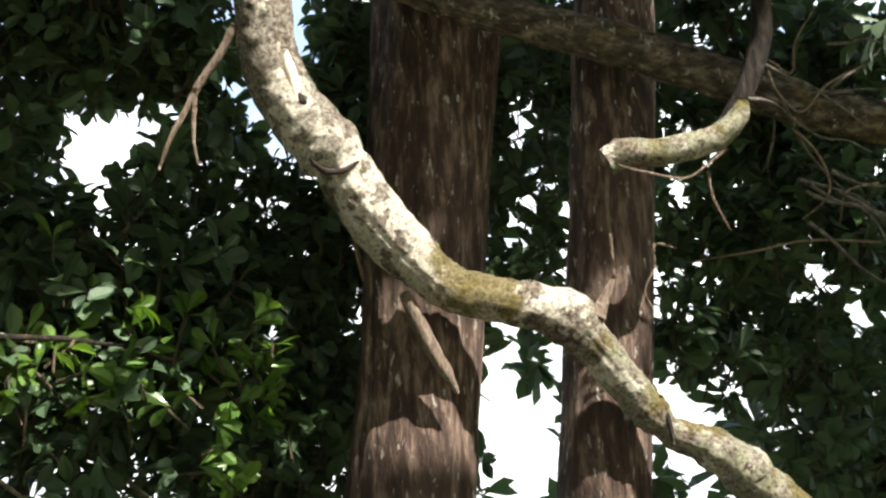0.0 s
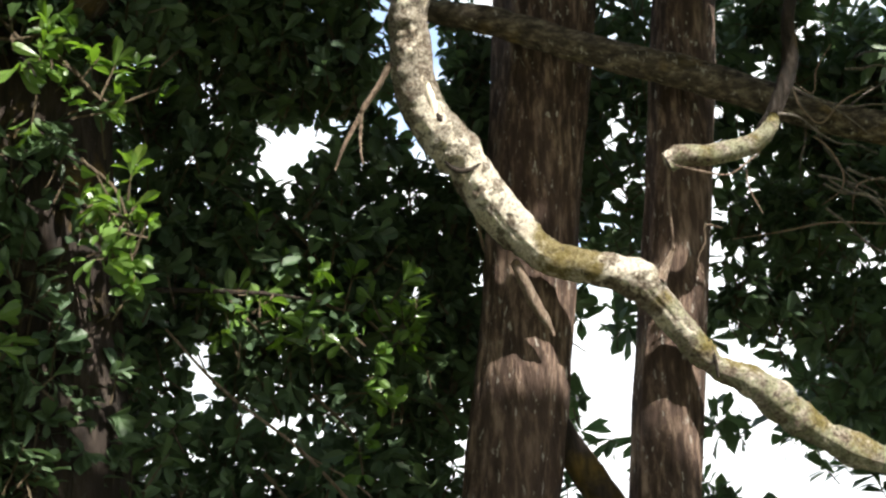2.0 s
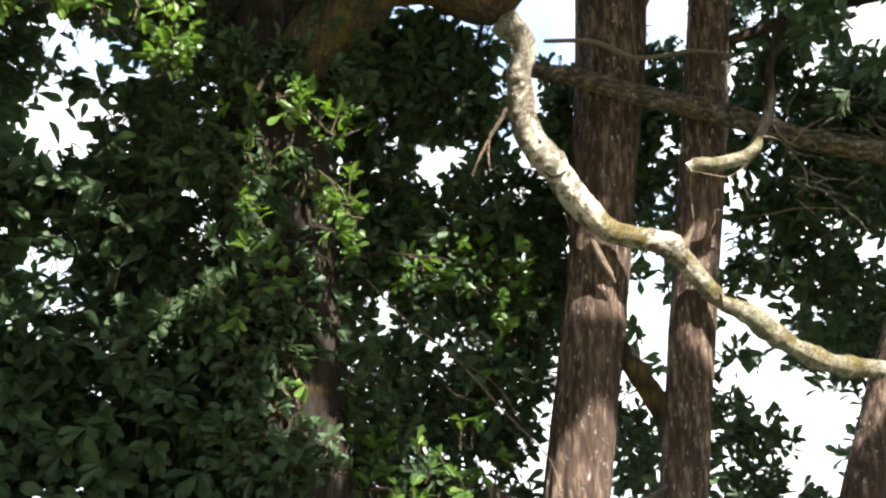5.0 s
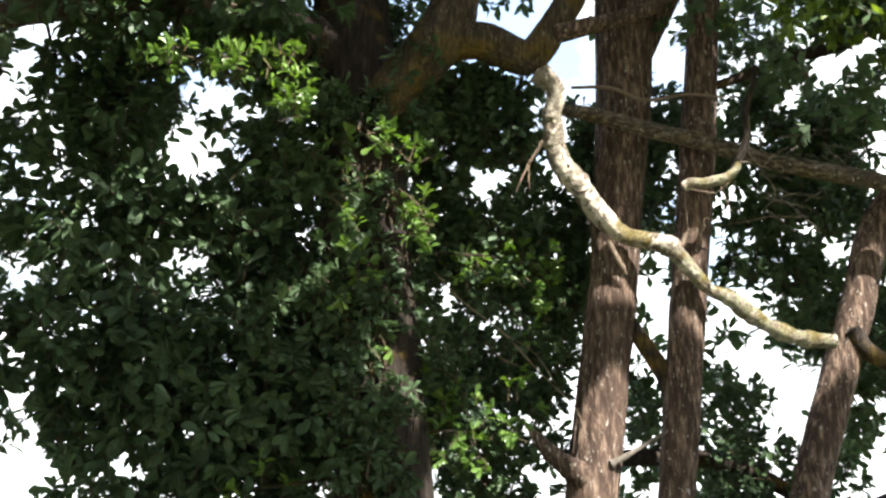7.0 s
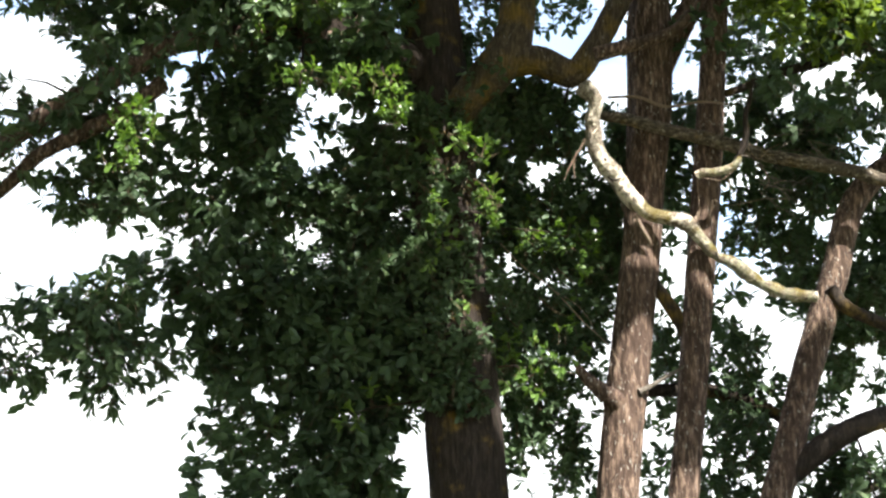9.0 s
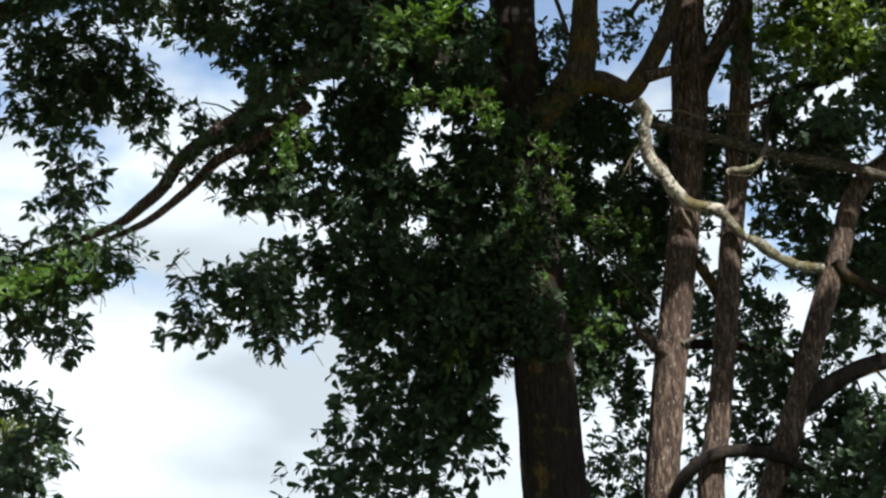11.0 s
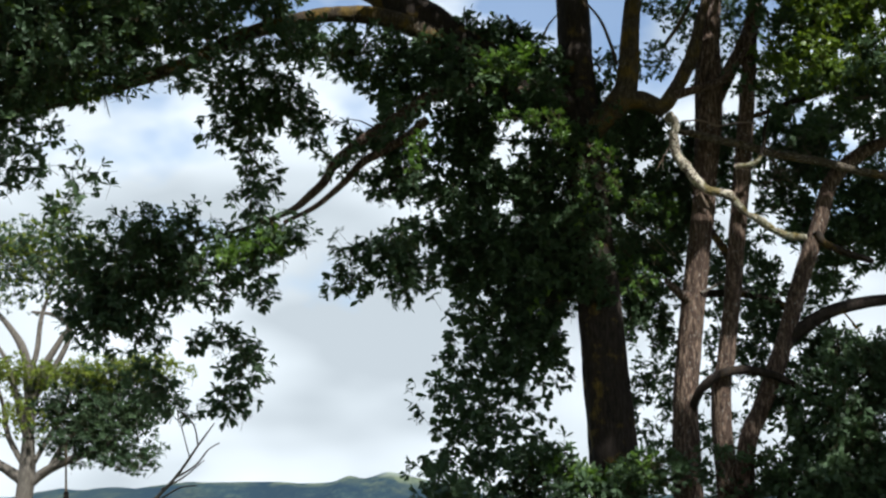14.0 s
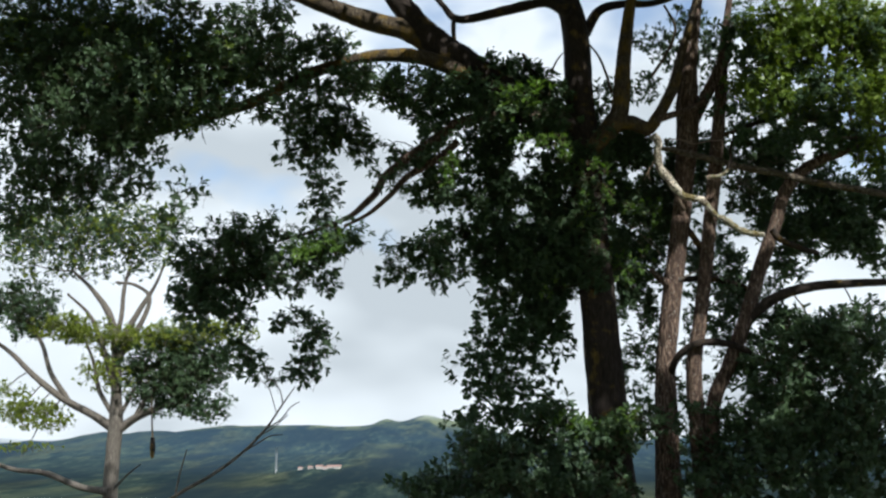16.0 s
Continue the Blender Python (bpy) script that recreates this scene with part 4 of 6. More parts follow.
PALE_LAYERS += [(-11.14, 13.00, 5.87, 0.82, 0.60, 1.0), (-10.98, 13.00, 3.49, 0.74, 0.27, 1.1), (-10.37, 13.00, 3.05, 0.66, 0.24, 0.9), (-11.46, 13.00, 3.93, 0.59, 0.27, 0.8), (-10.77, 13.00, 2.47, 0.88, 0.12, 0.6)]
SCREEN_RIGHT = [(4.96, 0.75, 6.05, 0.08, 0.10, 1.1), (5.12, 0.75, 6.00, 0.14, 0.09, 0.35), (5.12, 0.75, 6.40, 0.11, 0.15, 1.1), (4.99, 0.75, 6.20, 0.11, 0.12, 1.2), (5.14, 0.75, 6.12, 0.16, 0.11, 1.2), (5.41, 0.75, 6.09, 0.20, 0.11, 1.2), (5.35, 0.75, 6.51, 0.32, 0.35, 1.5), (5.11, 0.75, 6.31, 0.16, 0.27, 1.3), (5.49, 0.75, 7.08, 0.33, 0.23, 1.0), (5.66, 0.75, 6.72, 0.15, 0.48, 1.4), (4.49, 0.75, 6.66, 0.16, 0.39, 0.8), (5.06, 0.75, 6.53, 0.13, 0.31, 1.2), (5.25, 0.75, 6.80, 0.23, 0.23, 1.2), (5.41, 0.75, 6.20, 0.20, 0.15, 1.2), (4.44, 0.75, 6.33, 0.14, 0.12, 0.6), (5.26, 0.75, 5.96, 0.28, 0.09, 0.3)]
SCREEN_RIGHT += [(5.21, 0.75, 7.14, 0.15, 0.17, 0.8), (4.35, 0.75, 6.04, 0.06, 0.06, 0.5), (5.44, 0.75, 5.80, 0.13, 0.11, 0.5), (4.61, 0.75, 7.01, 0.18, 0.16, 1.0)]
SCREEN_LEFT = [(3.70, 0.60, 6.01, 0.13, 0.39, 1.6), (3.80, 0.60, 6.82, 0.11, 0.29, 1.2), (3.50, 0.60, 6.27, 0.24, 0.24, 1.3), (3.32, 0.60, 5.94, 0.28, 0.26, 1.2), (3.07, 0.60, 6.25, 0.23, 0.21, 1.2), (3.37, 0.60, 6.90, 0.19, 0.14, 1.1), (2.97, 0.60, 6.90, 0.13, 0.12, 1.0), (3.47, 0.60, 6.55, 0.12, 0.15, 1.1), (3.08, 0.60, 5.80, 0.21, 0.16, 1.2), (4.16, 0.60, 5.73, 0.06, 0.08, 0.6)]
SCREEN_MID = [(3.28, 0.55, 6.10, 0.39, 0.43, 1.3), (3.60, 0.55, 6.30, 0.18, 0.36, 1.2), (3.47, 0.55, 5.41, 0.24, 0.38, 1.2), (3.08, 0.55, 5.34, 0.35, 0.35, 1.2), (3.30, 0.55, 6.87, 0.29, 0.22, 1.0), (3.63, 0.55, 5.70, 0.12, 0.28, 1.2), (3.45, 0.55, 4.86, 0.21, 0.17, 0.6), (2.70, 0.55, 5.90, 0.35, 0.53, 1.3), (2.77, 0.55, 5.13, 0.41, 0.34, 1.1), (2.78, 0.55, 6.81, 0.40, 0.33, 1.2), (2.29, 0.55, 5.40, 0.38, 0.38, 1.2)]
HIGH_FILL = [(5.05, 0.60, 7.18, 0.12, 0.10, 2.2), (5.09, 0.60, 7.19, 0.12, 0.11, 1.8), (5.15, 0.60, 7.29, 0.13, 0.09, 1.8), (2.35, -0.10, 4.80, 0.24, 0.26, 2.4), (2.55, -0.10, 4.65, 0.24, 0.22, 2.4), (2.45, -0.10, 5.05, 0.28, 0.20, 2.0), (3.75, 0.45, 6.90, 0.09, 0.14, 2.5), (3.75, 0.45, 6.65, 0.07, 0.14, 2.5), (3.47, 0.40, 6.85, 0.08, 0.14, 2.2), (3.74, 0.50, 7.09, 0.10, 0.10, 2.0), (3.76, 0.50, 6.78, 0.08, 0.14, 2.0), (3.13, 0.35, 7.27, 0.25, 0.12, 3.0), (3.38, 0.35, 7.18, 0.18, 0.09, 2.6), (2.90, 0.35, 7.20, 0.22, 0.14, 2.6), (3.20, 0.35, 7.09, 0.29, 0.11, 2.4), (3.37, 0.35, 7.05, 0.12, 0.09, 2.2)]
HIGH_FILL += [(3.20, 0.35, 7.06, 0.14, 0.09, 2.2), (3.16, 0.40, 7.20, 0.18, 0.08, 2.4)]
BRIGHT = [(2.62, -0.12, 5.25, 0.13, 0.08, 1.6), (2.97, -0.12, 5.04, 0.14, 0.08, 1.8), (3.06, -0.12, 4.85, 0.12, 0.07, 1.6), (3.24, -0.12, 5.04, 0.07, 0.05, 1.4), (2.87, -0.12, 4.80, 0.12, 0.08, 1.4), (2.46, -0.12, 5.33, 0.08, 0.05, 1.2), (3.20, -0.10, 5.41, 0.08, 0.06, 1.0)]
TRUNK_FRONT = [(2.62, -0.35, 4.85, 0.30, 0.22, 2.0), (2.75, -0.38, 4.60, 0.25, 0.20, 2.0), (2.45, -0.30, 4.65, 0.22, 0.20, 1.6), (2.03, 0.00, 6.96, 0.20, 0.22, 1.0), (2.24, -0.05, 6.73, 0.20, 0.22, 1.3), (2.04, -0.05, 6.40, 0.20, 0.22, 1.0), (2.31, -0.05, 6.31, 0.16, 0.18, 1.2), (2.18, -0.05, 6.00, 0.19, 0.21, 1.3), (2.37, -0.05, 5.80, 0.19, 0.21, 1.3), (2.12, -0.05, 5.66, 0.19, 0.21, 1.2), (2.31, -0.05, 5.44, 0.19, 0.21, 1.3), (2.50, -0.05, 5.28, 0.19, 0.21, 1.2), (2.25, -0.05, 5.12, 0.19, 0.21, 1.2), (2.47, -0.05, 4.90, 0.19, 0.20, 1.3), (2.32, -0.05, 4.72, 0.15, 0.17, 1.0), (2.56, -0.05, 4.66, 0.15, 0.17, 1.2)]
TRUNK_FRONT += [(2.64, -0.10, 7.13, 0.17, 0.19, 0.7)]
SCREEN_SIDE = [(3.75, 0.50, 6.53, 0.14, 0.15, 2.0), (3.75, 0.50, 6.26, 0.13, 0.15, 2.0), (3.73, 0.50, 6.03, 0.13, 0.15, 2.0), (3.55, 0.50, 5.92, 0.13, 0.14, 2.0), (3.67, 0.50, 5.77, 0.13, 0.14, 2.0), (3.45, 0.50, 6.12, 0.13, 0.14, 2.0), (3.47, 0.50, 5.71, 0.12, 0.14, 2.0), (3.77, 0.50, 5.92, 0.13, 0.14, 2.0), (3.53, 0.50, 5.74, 0.14, 0.16, 1.8), (3.57, 0.50, 5.43, 0.13, 0.16, 1.8), (3.39, 0.50, 5.52, 0.13, 0.16, 1.8), (3.25, 0.50, 5.29, 0.13, 0.15, 1.8), (3.48, 0.50, 5.21, 0.13, 0.15, 1.8), (3.66, 0.50, 6.03, 0.14, 0.16, 1.8), (3.74, 0.50, 6.27, 0.14, 0.16, 1.8)]
SCREEN_HIGH = [(3.12, 0.35, 7.13, 0.33, 0.16, 2.4), (3.38, 0.35, 7.02, 0.22, 0.13, 2.2), (2.76, 0.35, 7.07, 0.32, 0.22, 2.0), (3.26, 0.35, 6.84, 0.25, 0.14, 2.0), (2.88, 0.40, 7.07, 0.27, 0.18, 2.0), (3.34, 0.35, 6.97, 0.14, 0.12, 2.0), (3.08, 0.35, 6.98, 0.19, 0.14, 2.0), (2.50, 0.30, 7.47, 0.22, 0.22, 1.6)]
SCREEN_FILL = [(0.25, 0.50, 6.11, 0.270, 0.240, 1.600), (0.30, 0.50, 5.63, 0.260, 0.230, 1.600), (1.28, 0.50, 6.03, 0.270, 0.240, 1.600), (1.52, 0.50, 6.11, 0.280, 0.240, 1.600), (0.67, 0.50, 5.36, 0.260, 0.230, 1.600), (1.30, 0.50, 5.65, 0.270, 0.240, 1.600), (0.43, 0.45, 5.62, 0.400, 0.300, 1.600), (0.99, 0.45, 5.49, 0.400, 0.300, 1.600), (1.55, 0.45, 5.36, 0.400, 0.300, 1.600), (0.67, 0.45, 5.02, 0.390, 0.290, 1.600), (1.24, 0.45, 4.93, 0.390, 0.290, 1.600), (1.82, 0.45, 4.97, 0.400, 0.300, 1.600), (0.87, 0.45, 5.90, 0.400, 0.300, 1.600), (0.46, 0.45, 6.10, 0.400, 0.300, 1.600), (1.60, 0.45, 5.78, 0.410, 0.300, 1.600), (2.08, 0.45, 5.30, 0.400, 0.300, 1.600)]
SCREEN_FILL += [(1.10, 0.45, 4.61, 0.380, 0.290, 1.600), (1.02, 0.40, 6.12, 0.350, 0.300, 1.400), (1.62, 0.40, 6.36, 0.350, 0.310, 1.400), (1.46, 0.40, 5.68, 0.340, 0.300, 1.400), (1.98, 0.40, 5.69, 0.350, 0.300, 1.400), (1.22, 0.40, 5.32, 0.340, 0.300, 1.400), (1.81, 0.40, 5.16, 0.340, 0.300, 1.400), (0.85, 0.40, 4.98, 0.330, 0.290, 1.400), (1.40, 0.40, 4.73, 0.330, 0.290, 1.400), (1.98, 0.40, 4.65, 0.330, 0.290, 1.400), (1.65, 0.40, 4.32, 0.330, 0.290, 1.400), (1.08, 0.40, 4.48, 0.330, 0.290, 1.400)]
SCREEN_FAR = [(0.61, 0.50, 7.12, 0.60, 0.39, 1.0), (0.60, 0.50, 5.91, 0.50, 0.47, 1.0), (1.18, 0.50, 6.10, 0.38, 0.27, 1.0), (1.69, 0.50, 6.08, 0.38, 0.38, 1.2), (1.94, 0.50, 5.52, 0.41, 0.34, 1.2), (1.16, 0.50, 5.30, 0.60, 0.33, 1.0), (1.82, 0.50, 4.91, 0.43, 0.30, 1.0), (1.69, 0.50, 7.25, 0.43, 0.32, 1.2), (2.19, 0.50, 7.39, 0.40, 0.29, 1.2), (1.24, 0.50, 7.03, 0.25, 0.18, 0.9), (1.71, 0.50, 6.63, 0.21, 0.25, 0.9), (0.76, 0.50, 4.90, 0.39, 0.19, 0.8)]
SCREEN_LOW = [(4.12, 0.60, 5.06, 0.18, 0.22, 1.0), (4.79, 0.60, 4.84, 0.35, 0.27, 1.0), (4.57, 0.60, 4.36, 0.35, 0.35, 0.7), (5.29, 0.60, 4.80, 0.27, 0.40, 0.8), (5.81, 0.60, 5.26, 0.23, 0.54, 0.9), (5.29, 0.60, 5.81, 0.27, 0.23, 0.9), (5.50, 0.60, 4.10, 0.39, 0.26, 1.3), (4.87, 0.60, 5.25, 0.22, 0.13, 0.6), (3.12, 0.60, 4.56, 0.26, 0.26, 0.6), (3.37, 0.60, 4.31, 0.17, 0.26, 0.3)]
NEAR_SPRAYS = [(2.42, -0.20, 6.55, 0.117, 0.117, 1.000), (2.64, -0.20, 6.39, 0.094, 0.094, 1.000), (2.54, -0.20, 6.48, 0.137, 0.094, 1.000), (2.68, -0.20, 6.12, 0.094, 0.094, 1.000), (2.70, -0.20, 5.94, 0.074, 0.117, 1.000), (3.00, 0.32, 5.97, 0.107, 0.058, 1.000), (3.25, 0.32, 6.15, 0.084, 0.084, 1.000), (3.31, 0.32, 5.96, 0.132, 0.084, 1.000), (3.46, 0.32, 5.89, 0.107, 0.071, 1.000), (2.60, 0.12, 5.34, 0.102, 0.102, 1.000), (2.71, 0.12, 5.23, 0.102, 0.080, 1.000), (2.96, 0.12, 5.14, 0.136, 0.056, 1.000), (3.21, 0.12, 5.30, 0.102, 0.126, 1.000), (3.35, 0.12, 5.53, 0.080, 0.080, 1.000), (2.35, -0.20, 6.56, 0.094, 0.074, 1.000), (2.26, -0.20, 6.09, 0.074, 0.043, 1.000)]
SCAR = [(3.49, -0.11, 6.57, 0.006), (3.50, -0.10, 6.53, 0.015), (3.51, -0.09, 6.50, 0.014), (3.52, -0.09, 6.46, 0.005)]
CRACK = [(3.545, -0.075, 6.334, 0.004), (3.571, -0.088, 6.305, 0.008), (3.611, -0.088, 6.305, 0.008), (3.652, -0.078, 6.331, 0.004)]
SEAM = [(4.339, -0.062, 5.813, 0.003), (4.351, -0.068, 5.755, 0.006), (4.360, -0.062, 5.701, 0.004)]
HOLLOW = [(3.51, -0.09, 6.49, 0.006), (3.53, -0.09, 6.46, 0.011), (3.54, -0.08, 6.45, 0.005)]
OPENINGS = [(1.31, 0.20, 6.58, 0.210, -0.080, 0.380), (1.50, 0.20, 6.93, 0.140, -0.050, 0.430), (0.34, 0.20, 7.36, 0.150, -0.220, 0.490), (3.35, 0.20, 7.00, 0.100, 0.210, 0.440), (3.10, 0.20, 6.46, 0.110, 0.180, 0.360), (2.83, 0.20, 5.71, 0.110, 0.140, 0.260), (0.47, 0.20, 4.65, 0.150, -0.200, 0.100), (4.09, 0.20, 5.77, 0.120, 0.320, 0.260), (4.74, 0.20, 5.36, 0.140, 0.420, 0.210), (5.41, 0.20, 7.29, 0.130, 0.510, 0.480), (5.30, 0.20, 6.09, 0.140, 0.500, 0.310), (4.99, 0.20, 5.19, 0.200, 0.450, 0.180), (3.11, 0.20, 6.47, 0.060, 0.050, 0.390), (4.12, 0.20, 5.84, 0.090, 0.380, 0.220), (4.10, 0.20, 5.67, 0.090, 0.370, 0.170), (4.08, 0.20, 5.48, 0.080, 0.370, 0.120)]
OPENINGS += [(1.63, 0.20, 6.82, 0.060, -0.200, 0.450), (1.67, 0.20, 6.61, 0.050, -0.190, 0.410), (1.73, 0.20, 6.89, 0.040, -0.180, 0.470), (1.65, 0.20, 6.44, 0.050, -0.200, 0.370), (1.77, 0.20, 6.73, 0.030, -0.170, 0.440), (1.72, 0.20, 6.28, 0.040, -0.180, 0.330), (4.19, 0.20, 6.58, 0.070, 0.450, 0.430), (4.12, 0.20, 5.81, 0.120, 0.430, 0.150), (4.08, 0.20, 5.94, 0.080, 0.410, 0.200), (4.15, 0.20, 5.68, 0.080, 0.440, 0.100), (4.15, 0.20, 6.04, 0.060, 0.440, 0.230), (4.15, 0.20, 5.86, 0.070, 0.410, 0.190), (4.14, 0.20, 5.64, 0.090, 0.410, 0.120), (4.57, 0.20, 5.71, 0.070, 0.600, 0.110), (-0.71, 0.20, 3.89, 0.720, -0.040, 0.120), (-3.63, 0.20, 6.85, 0.550, -0.190, 0.270)]
OPENINGS += [(5.25, 0.20, 7.22, 0.150, 0.270, 0.290), (5.91, 0.20, 6.93, 0.150, 0.310, 0.280), (4.93, 0.20, 8.74, 0.130, 0.260, 0.370), (6.34, 0.20, 8.58, 0.110, 0.330, 0.360), (5.78, 0.20, 8.01, 0.110, 0.300, 0.330), (6.63, 0.20, 7.48, 0.110, 0.350, 0.310), (-1.33, 0.20, 7.64, 0.168, -0.126, 0.445), (-1.00, 0.20, 7.33, 0.258, -0.100, 0.421), (-0.64, 0.20, 7.16, 0.231, -0.072, 0.408), (-0.50, 0.20, 5.75, 0.250, -0.062, 0.300), (-0.19, 0.20, 5.82, 0.188, -0.038, 0.305), (-0.89, 0.20, 5.98, 0.226, -0.092, 0.317), (-1.28, 0.20, 6.40, 0.164, -0.122, 0.350), (-1.20, 0.20, 6.14, 0.126, -0.116, 0.329), (-1.61, 0.20, 6.77, 0.127, -0.147, 0.378)]
OPENINGS += [(5.43, 0.20, 7.33, 0.17, 0.49, 0.47), (5.66, 0.20, 7.47, 0.13, 0.52, 0.49), (5.80, 0.20, 7.16, 0.12, 0.54, 0.45), (5.15, 0.20, 6.23, 0.09, 0.45, 0.33), (5.56, 0.20, 5.03, 0.14, 0.50, 0.18), (5.45, 0.20, 4.76, 0.11, 0.49, 0.14), (5.67, 0.20, 5.39, 0.09, 0.52, 0.22), (5.18, 0.20, 4.91, 0.08, 0.46, 0.16), (5.73, 0.20, 6.00, 0.07, 0.53, 0.30)]
OPENINGS += [(0.80, 0.20, 5.67, 0.05, -0.21, 0.24), (0.97, 0.20, 5.81, 0.04, -0.18, 0.26), (0.93, 0.20, 5.75, 0.04, -0.19, 0.25), (0.82, 0.20, 5.53, 0.04, -0.20, 0.21), (0.95, 0.20, 5.35, 0.04, -0.18, 0.18), (1.11, 0.20, 5.63, 0.04, -0.16, 0.23), (1.02, 0.20, 5.62, 0.03, -0.17, 0.23), (1.12, 0.20, 5.62, 0.03, -0.16, 0.23), (1.11, 0.20, 5.35, 0.04, -0.16, 0.18), (1.03, 0.20, 5.88, 0.04, -0.17, 0.27), (0.89, 0.20, 5.81, 0.04, -0.19, 0.26), (1.10, 0.20, 5.71, 0.04, -0.16, 0.24), (0.91, 0.20, 5.21, 0.04, -0.19, 0.16), (0.89, 0.20, 5.13, 0.04, -0.19, 0.15), (1.05, 0.20, 5.14, 0.04, -0.17, 0.15)]
TOP_HANG = [(0.18, 0.05, 9.13, 0.037), (0.17, 0.05, 8.85, 0.037), (0.22, 0.05, 8.59, 0.033), (0.39, 0.05, 8.36, 0.023)]
SPIKE = [(1.49, 0.00, 8.09, 0.046), (1.39, 0.00, 8.28, 0.037), (1.30, 0.00, 8.47, 0.019)]
BARE_TWIG_A = [(2.75, 0.00, 7.80, 0.023), (2.66, 0.00, 8.13, 0.023), (2.55, 0.00, 8.42, 0.019), (2.39, 0.00, 8.64, 0.014)]
BARE_TWIG_B = [(1.76, 0.00, 8.13, 0.018), (1.86, 0.00, 8.35, 0.014), (2.00, 0.00, 8.52, 0.009)]
BARE_TWIG_C = [(3.39, 0.10, 8.07, 0.028), (3.68, 0.10, 8.51, 0.028), (3.84, 0.10, 8.95, 0.023), (3.67, 0.10, 9.35, 0.019)]
POD_STALK = [(-7.15, 11.00, 3.65, 0.021), (-7.12, 11.00, 3.10, 0.021), (-7.08, 11.00, 2.62, 0.028)]
POD = [(-7.08, 11.00, 2.62, 0.048), (-7.07, 11.00, 2.39, 0.069), (-7.07, 11.00, 2.14, 0.041)]
PALE_LIMB_H = [(-8.55, 13.00, 3.78, 0.096), (-8.74, 13.00, 4.37, 0.086), (-9.00, 13.00, 5.12, 0.065), (-9.34, 13.00, 5.87, 0.043), (-9.98, 13.00, 6.47, 0.032)]
PALE_LIMB_I = [(-9.81, 13.00, 3.67, 0.075), (-10.30, 13.00, 4.37, 0.065), (-10.57, 13.00, 5.12, 0.054), (-10.98, 13.00, 5.72, 0.032)]
PALE_LIMB_J = [(-8.02, 13.00, 3.20, 0.085), (-7.72, 13.00, 3.78, 0.064), (-7.18, 13.00, 4.37, 0.053), (-6.61, 13.00, 4.82, 0.032)]
PALE_LIMB_K = [(-8.59, 13.00, 4.67, 0.086), (-8.12, 13.00, 5.42, 0.076), (-7.79, 13.00, 6.32, 0.054), (-8.18, 13.00, 6.70, 0.044), (-8.71, 13.00, 6.78, 0.032)]
DEAD_BRANCH_E = [(-2.89, -1.20, 2.00, 0.014), (-2.69, -1.20, 2.12, 0.012), (-2.50, -1.20, 2.23, 0.008), (-2.32, -1.20, 2.25, 0.006)]
DEAD_BRANCH_F = [(-2.57, -1.20, 2.33, 0.012), (-2.35, -1.20, 2.47, 0.010), (-2.21, -1.20, 2.65, 0.008), (-2.09, -1.20, 2.72, 0.006)]
DEAD_BRANCH_G = [(-2.33, -1.20, 2.69, 0.010), (-2.38, -1.20, 2.90, 0.008), (-2.51, -1.20, 3.06, 0.006)]
SCREEN_EDGE = [(4.80, 0.55, 6.38, 0.11, 0.17, 2.2), (4.76, 0.55, 6.13, 0.08, 0.15, 2.2), (5.00, 0.55, 6.38, 0.21, 0.25, 2.2), (4.91, 0.55, 6.02, 0.13, 0.09, 0.7), (5.20, 0.55, 6.03, 0.22, 0.13, 0.9), (5.36, 0.55, 6.44, 0.16, 0.31, 1.8), (3.24, 0.55, 6.59, 0.14, 0.12, 2.2), (3.41, 0.55, 6.63, 0.12, 0.14, 3.0), (3.29, 0.55, 6.48, 0.13, 0.10, 3.0), (3.38, 0.55, 6.84, 0.12, 0.16, 2.0), (2.89, 0.55, 6.28, 0.26, 0.19, 1.6), (3.44, 0.55, 6.19, 0.13, 0.20, 1.6)]
LIT_TUFTS = [(2.25, -0.60, 6.44, 0.17, 0.10, 1.5), (1.24, -0.60, 6.84, 0.21, 0.10, 1.2), (1.58, -0.60, 6.82, 0.21, 0.14, 1.2), (1.90, -0.60, 6.65, 0.14, 0.17, 1.5), (1.82, -0.60, 6.87, 0.14, 0.11, 1.0), (0.98, -0.60, 7.21, 0.21, 0.07, 1.0), (0.12, -0.60, 6.49, 0.20, 0.20, 1.0), (0.08, -0.60, 6.17, 0.17, 0.13, 0.8)]
LONG_COVER = [(-0.44, -0.50, 6.62, 0.39, 0.20, 1.2), (-0.08, -0.50, 6.93, 0.36, 0.16, 1.2), (0.30, -0.50, 7.08, 0.28, 0.12, 1.0), (-0.68, -0.50, 6.27, 0.23, 0.19, 1.0), (0.62, -0.50, 7.18, 0.24, 0.16, 1.0), (-1.01, -0.50, 6.26, 0.31, 0.23, 1.0)]
CHINKS = [(0.52, 0.20, 6.01, 0.03, -0.22, 0.30), (1.79, 0.20, 4.70, 0.03, -0.03, 0.09)]
SCREEN_BASE = [(3.11, 0.55, 4.68, 0.26, 0.34, 2.0), (3.32, 0.55, 4.34, 0.21, 0.30, 1.5), (2.84, 0.55, 4.26, 0.17, 0.25, 1.5), (2.68, 0.55, 4.51, 0.26, 0.30, 1.3)]
GLINTS = [(1.14, -0.55, 7.52, 0.330, 0.230, 1.000), (1.53, -0.55, 7.67, 0.260, 0.160, 0.800), (-1.85, -0.55, 5.20, 0.430, 0.190, 1.000), (-2.27, -0.55, 5.07, 0.310, 0.150, 0.800), (2.42, 0.05, 5.09, 0.291, 0.291, 0.800), (1.79, 0.05, 4.59, 0.275, 0.198, 0.500)]
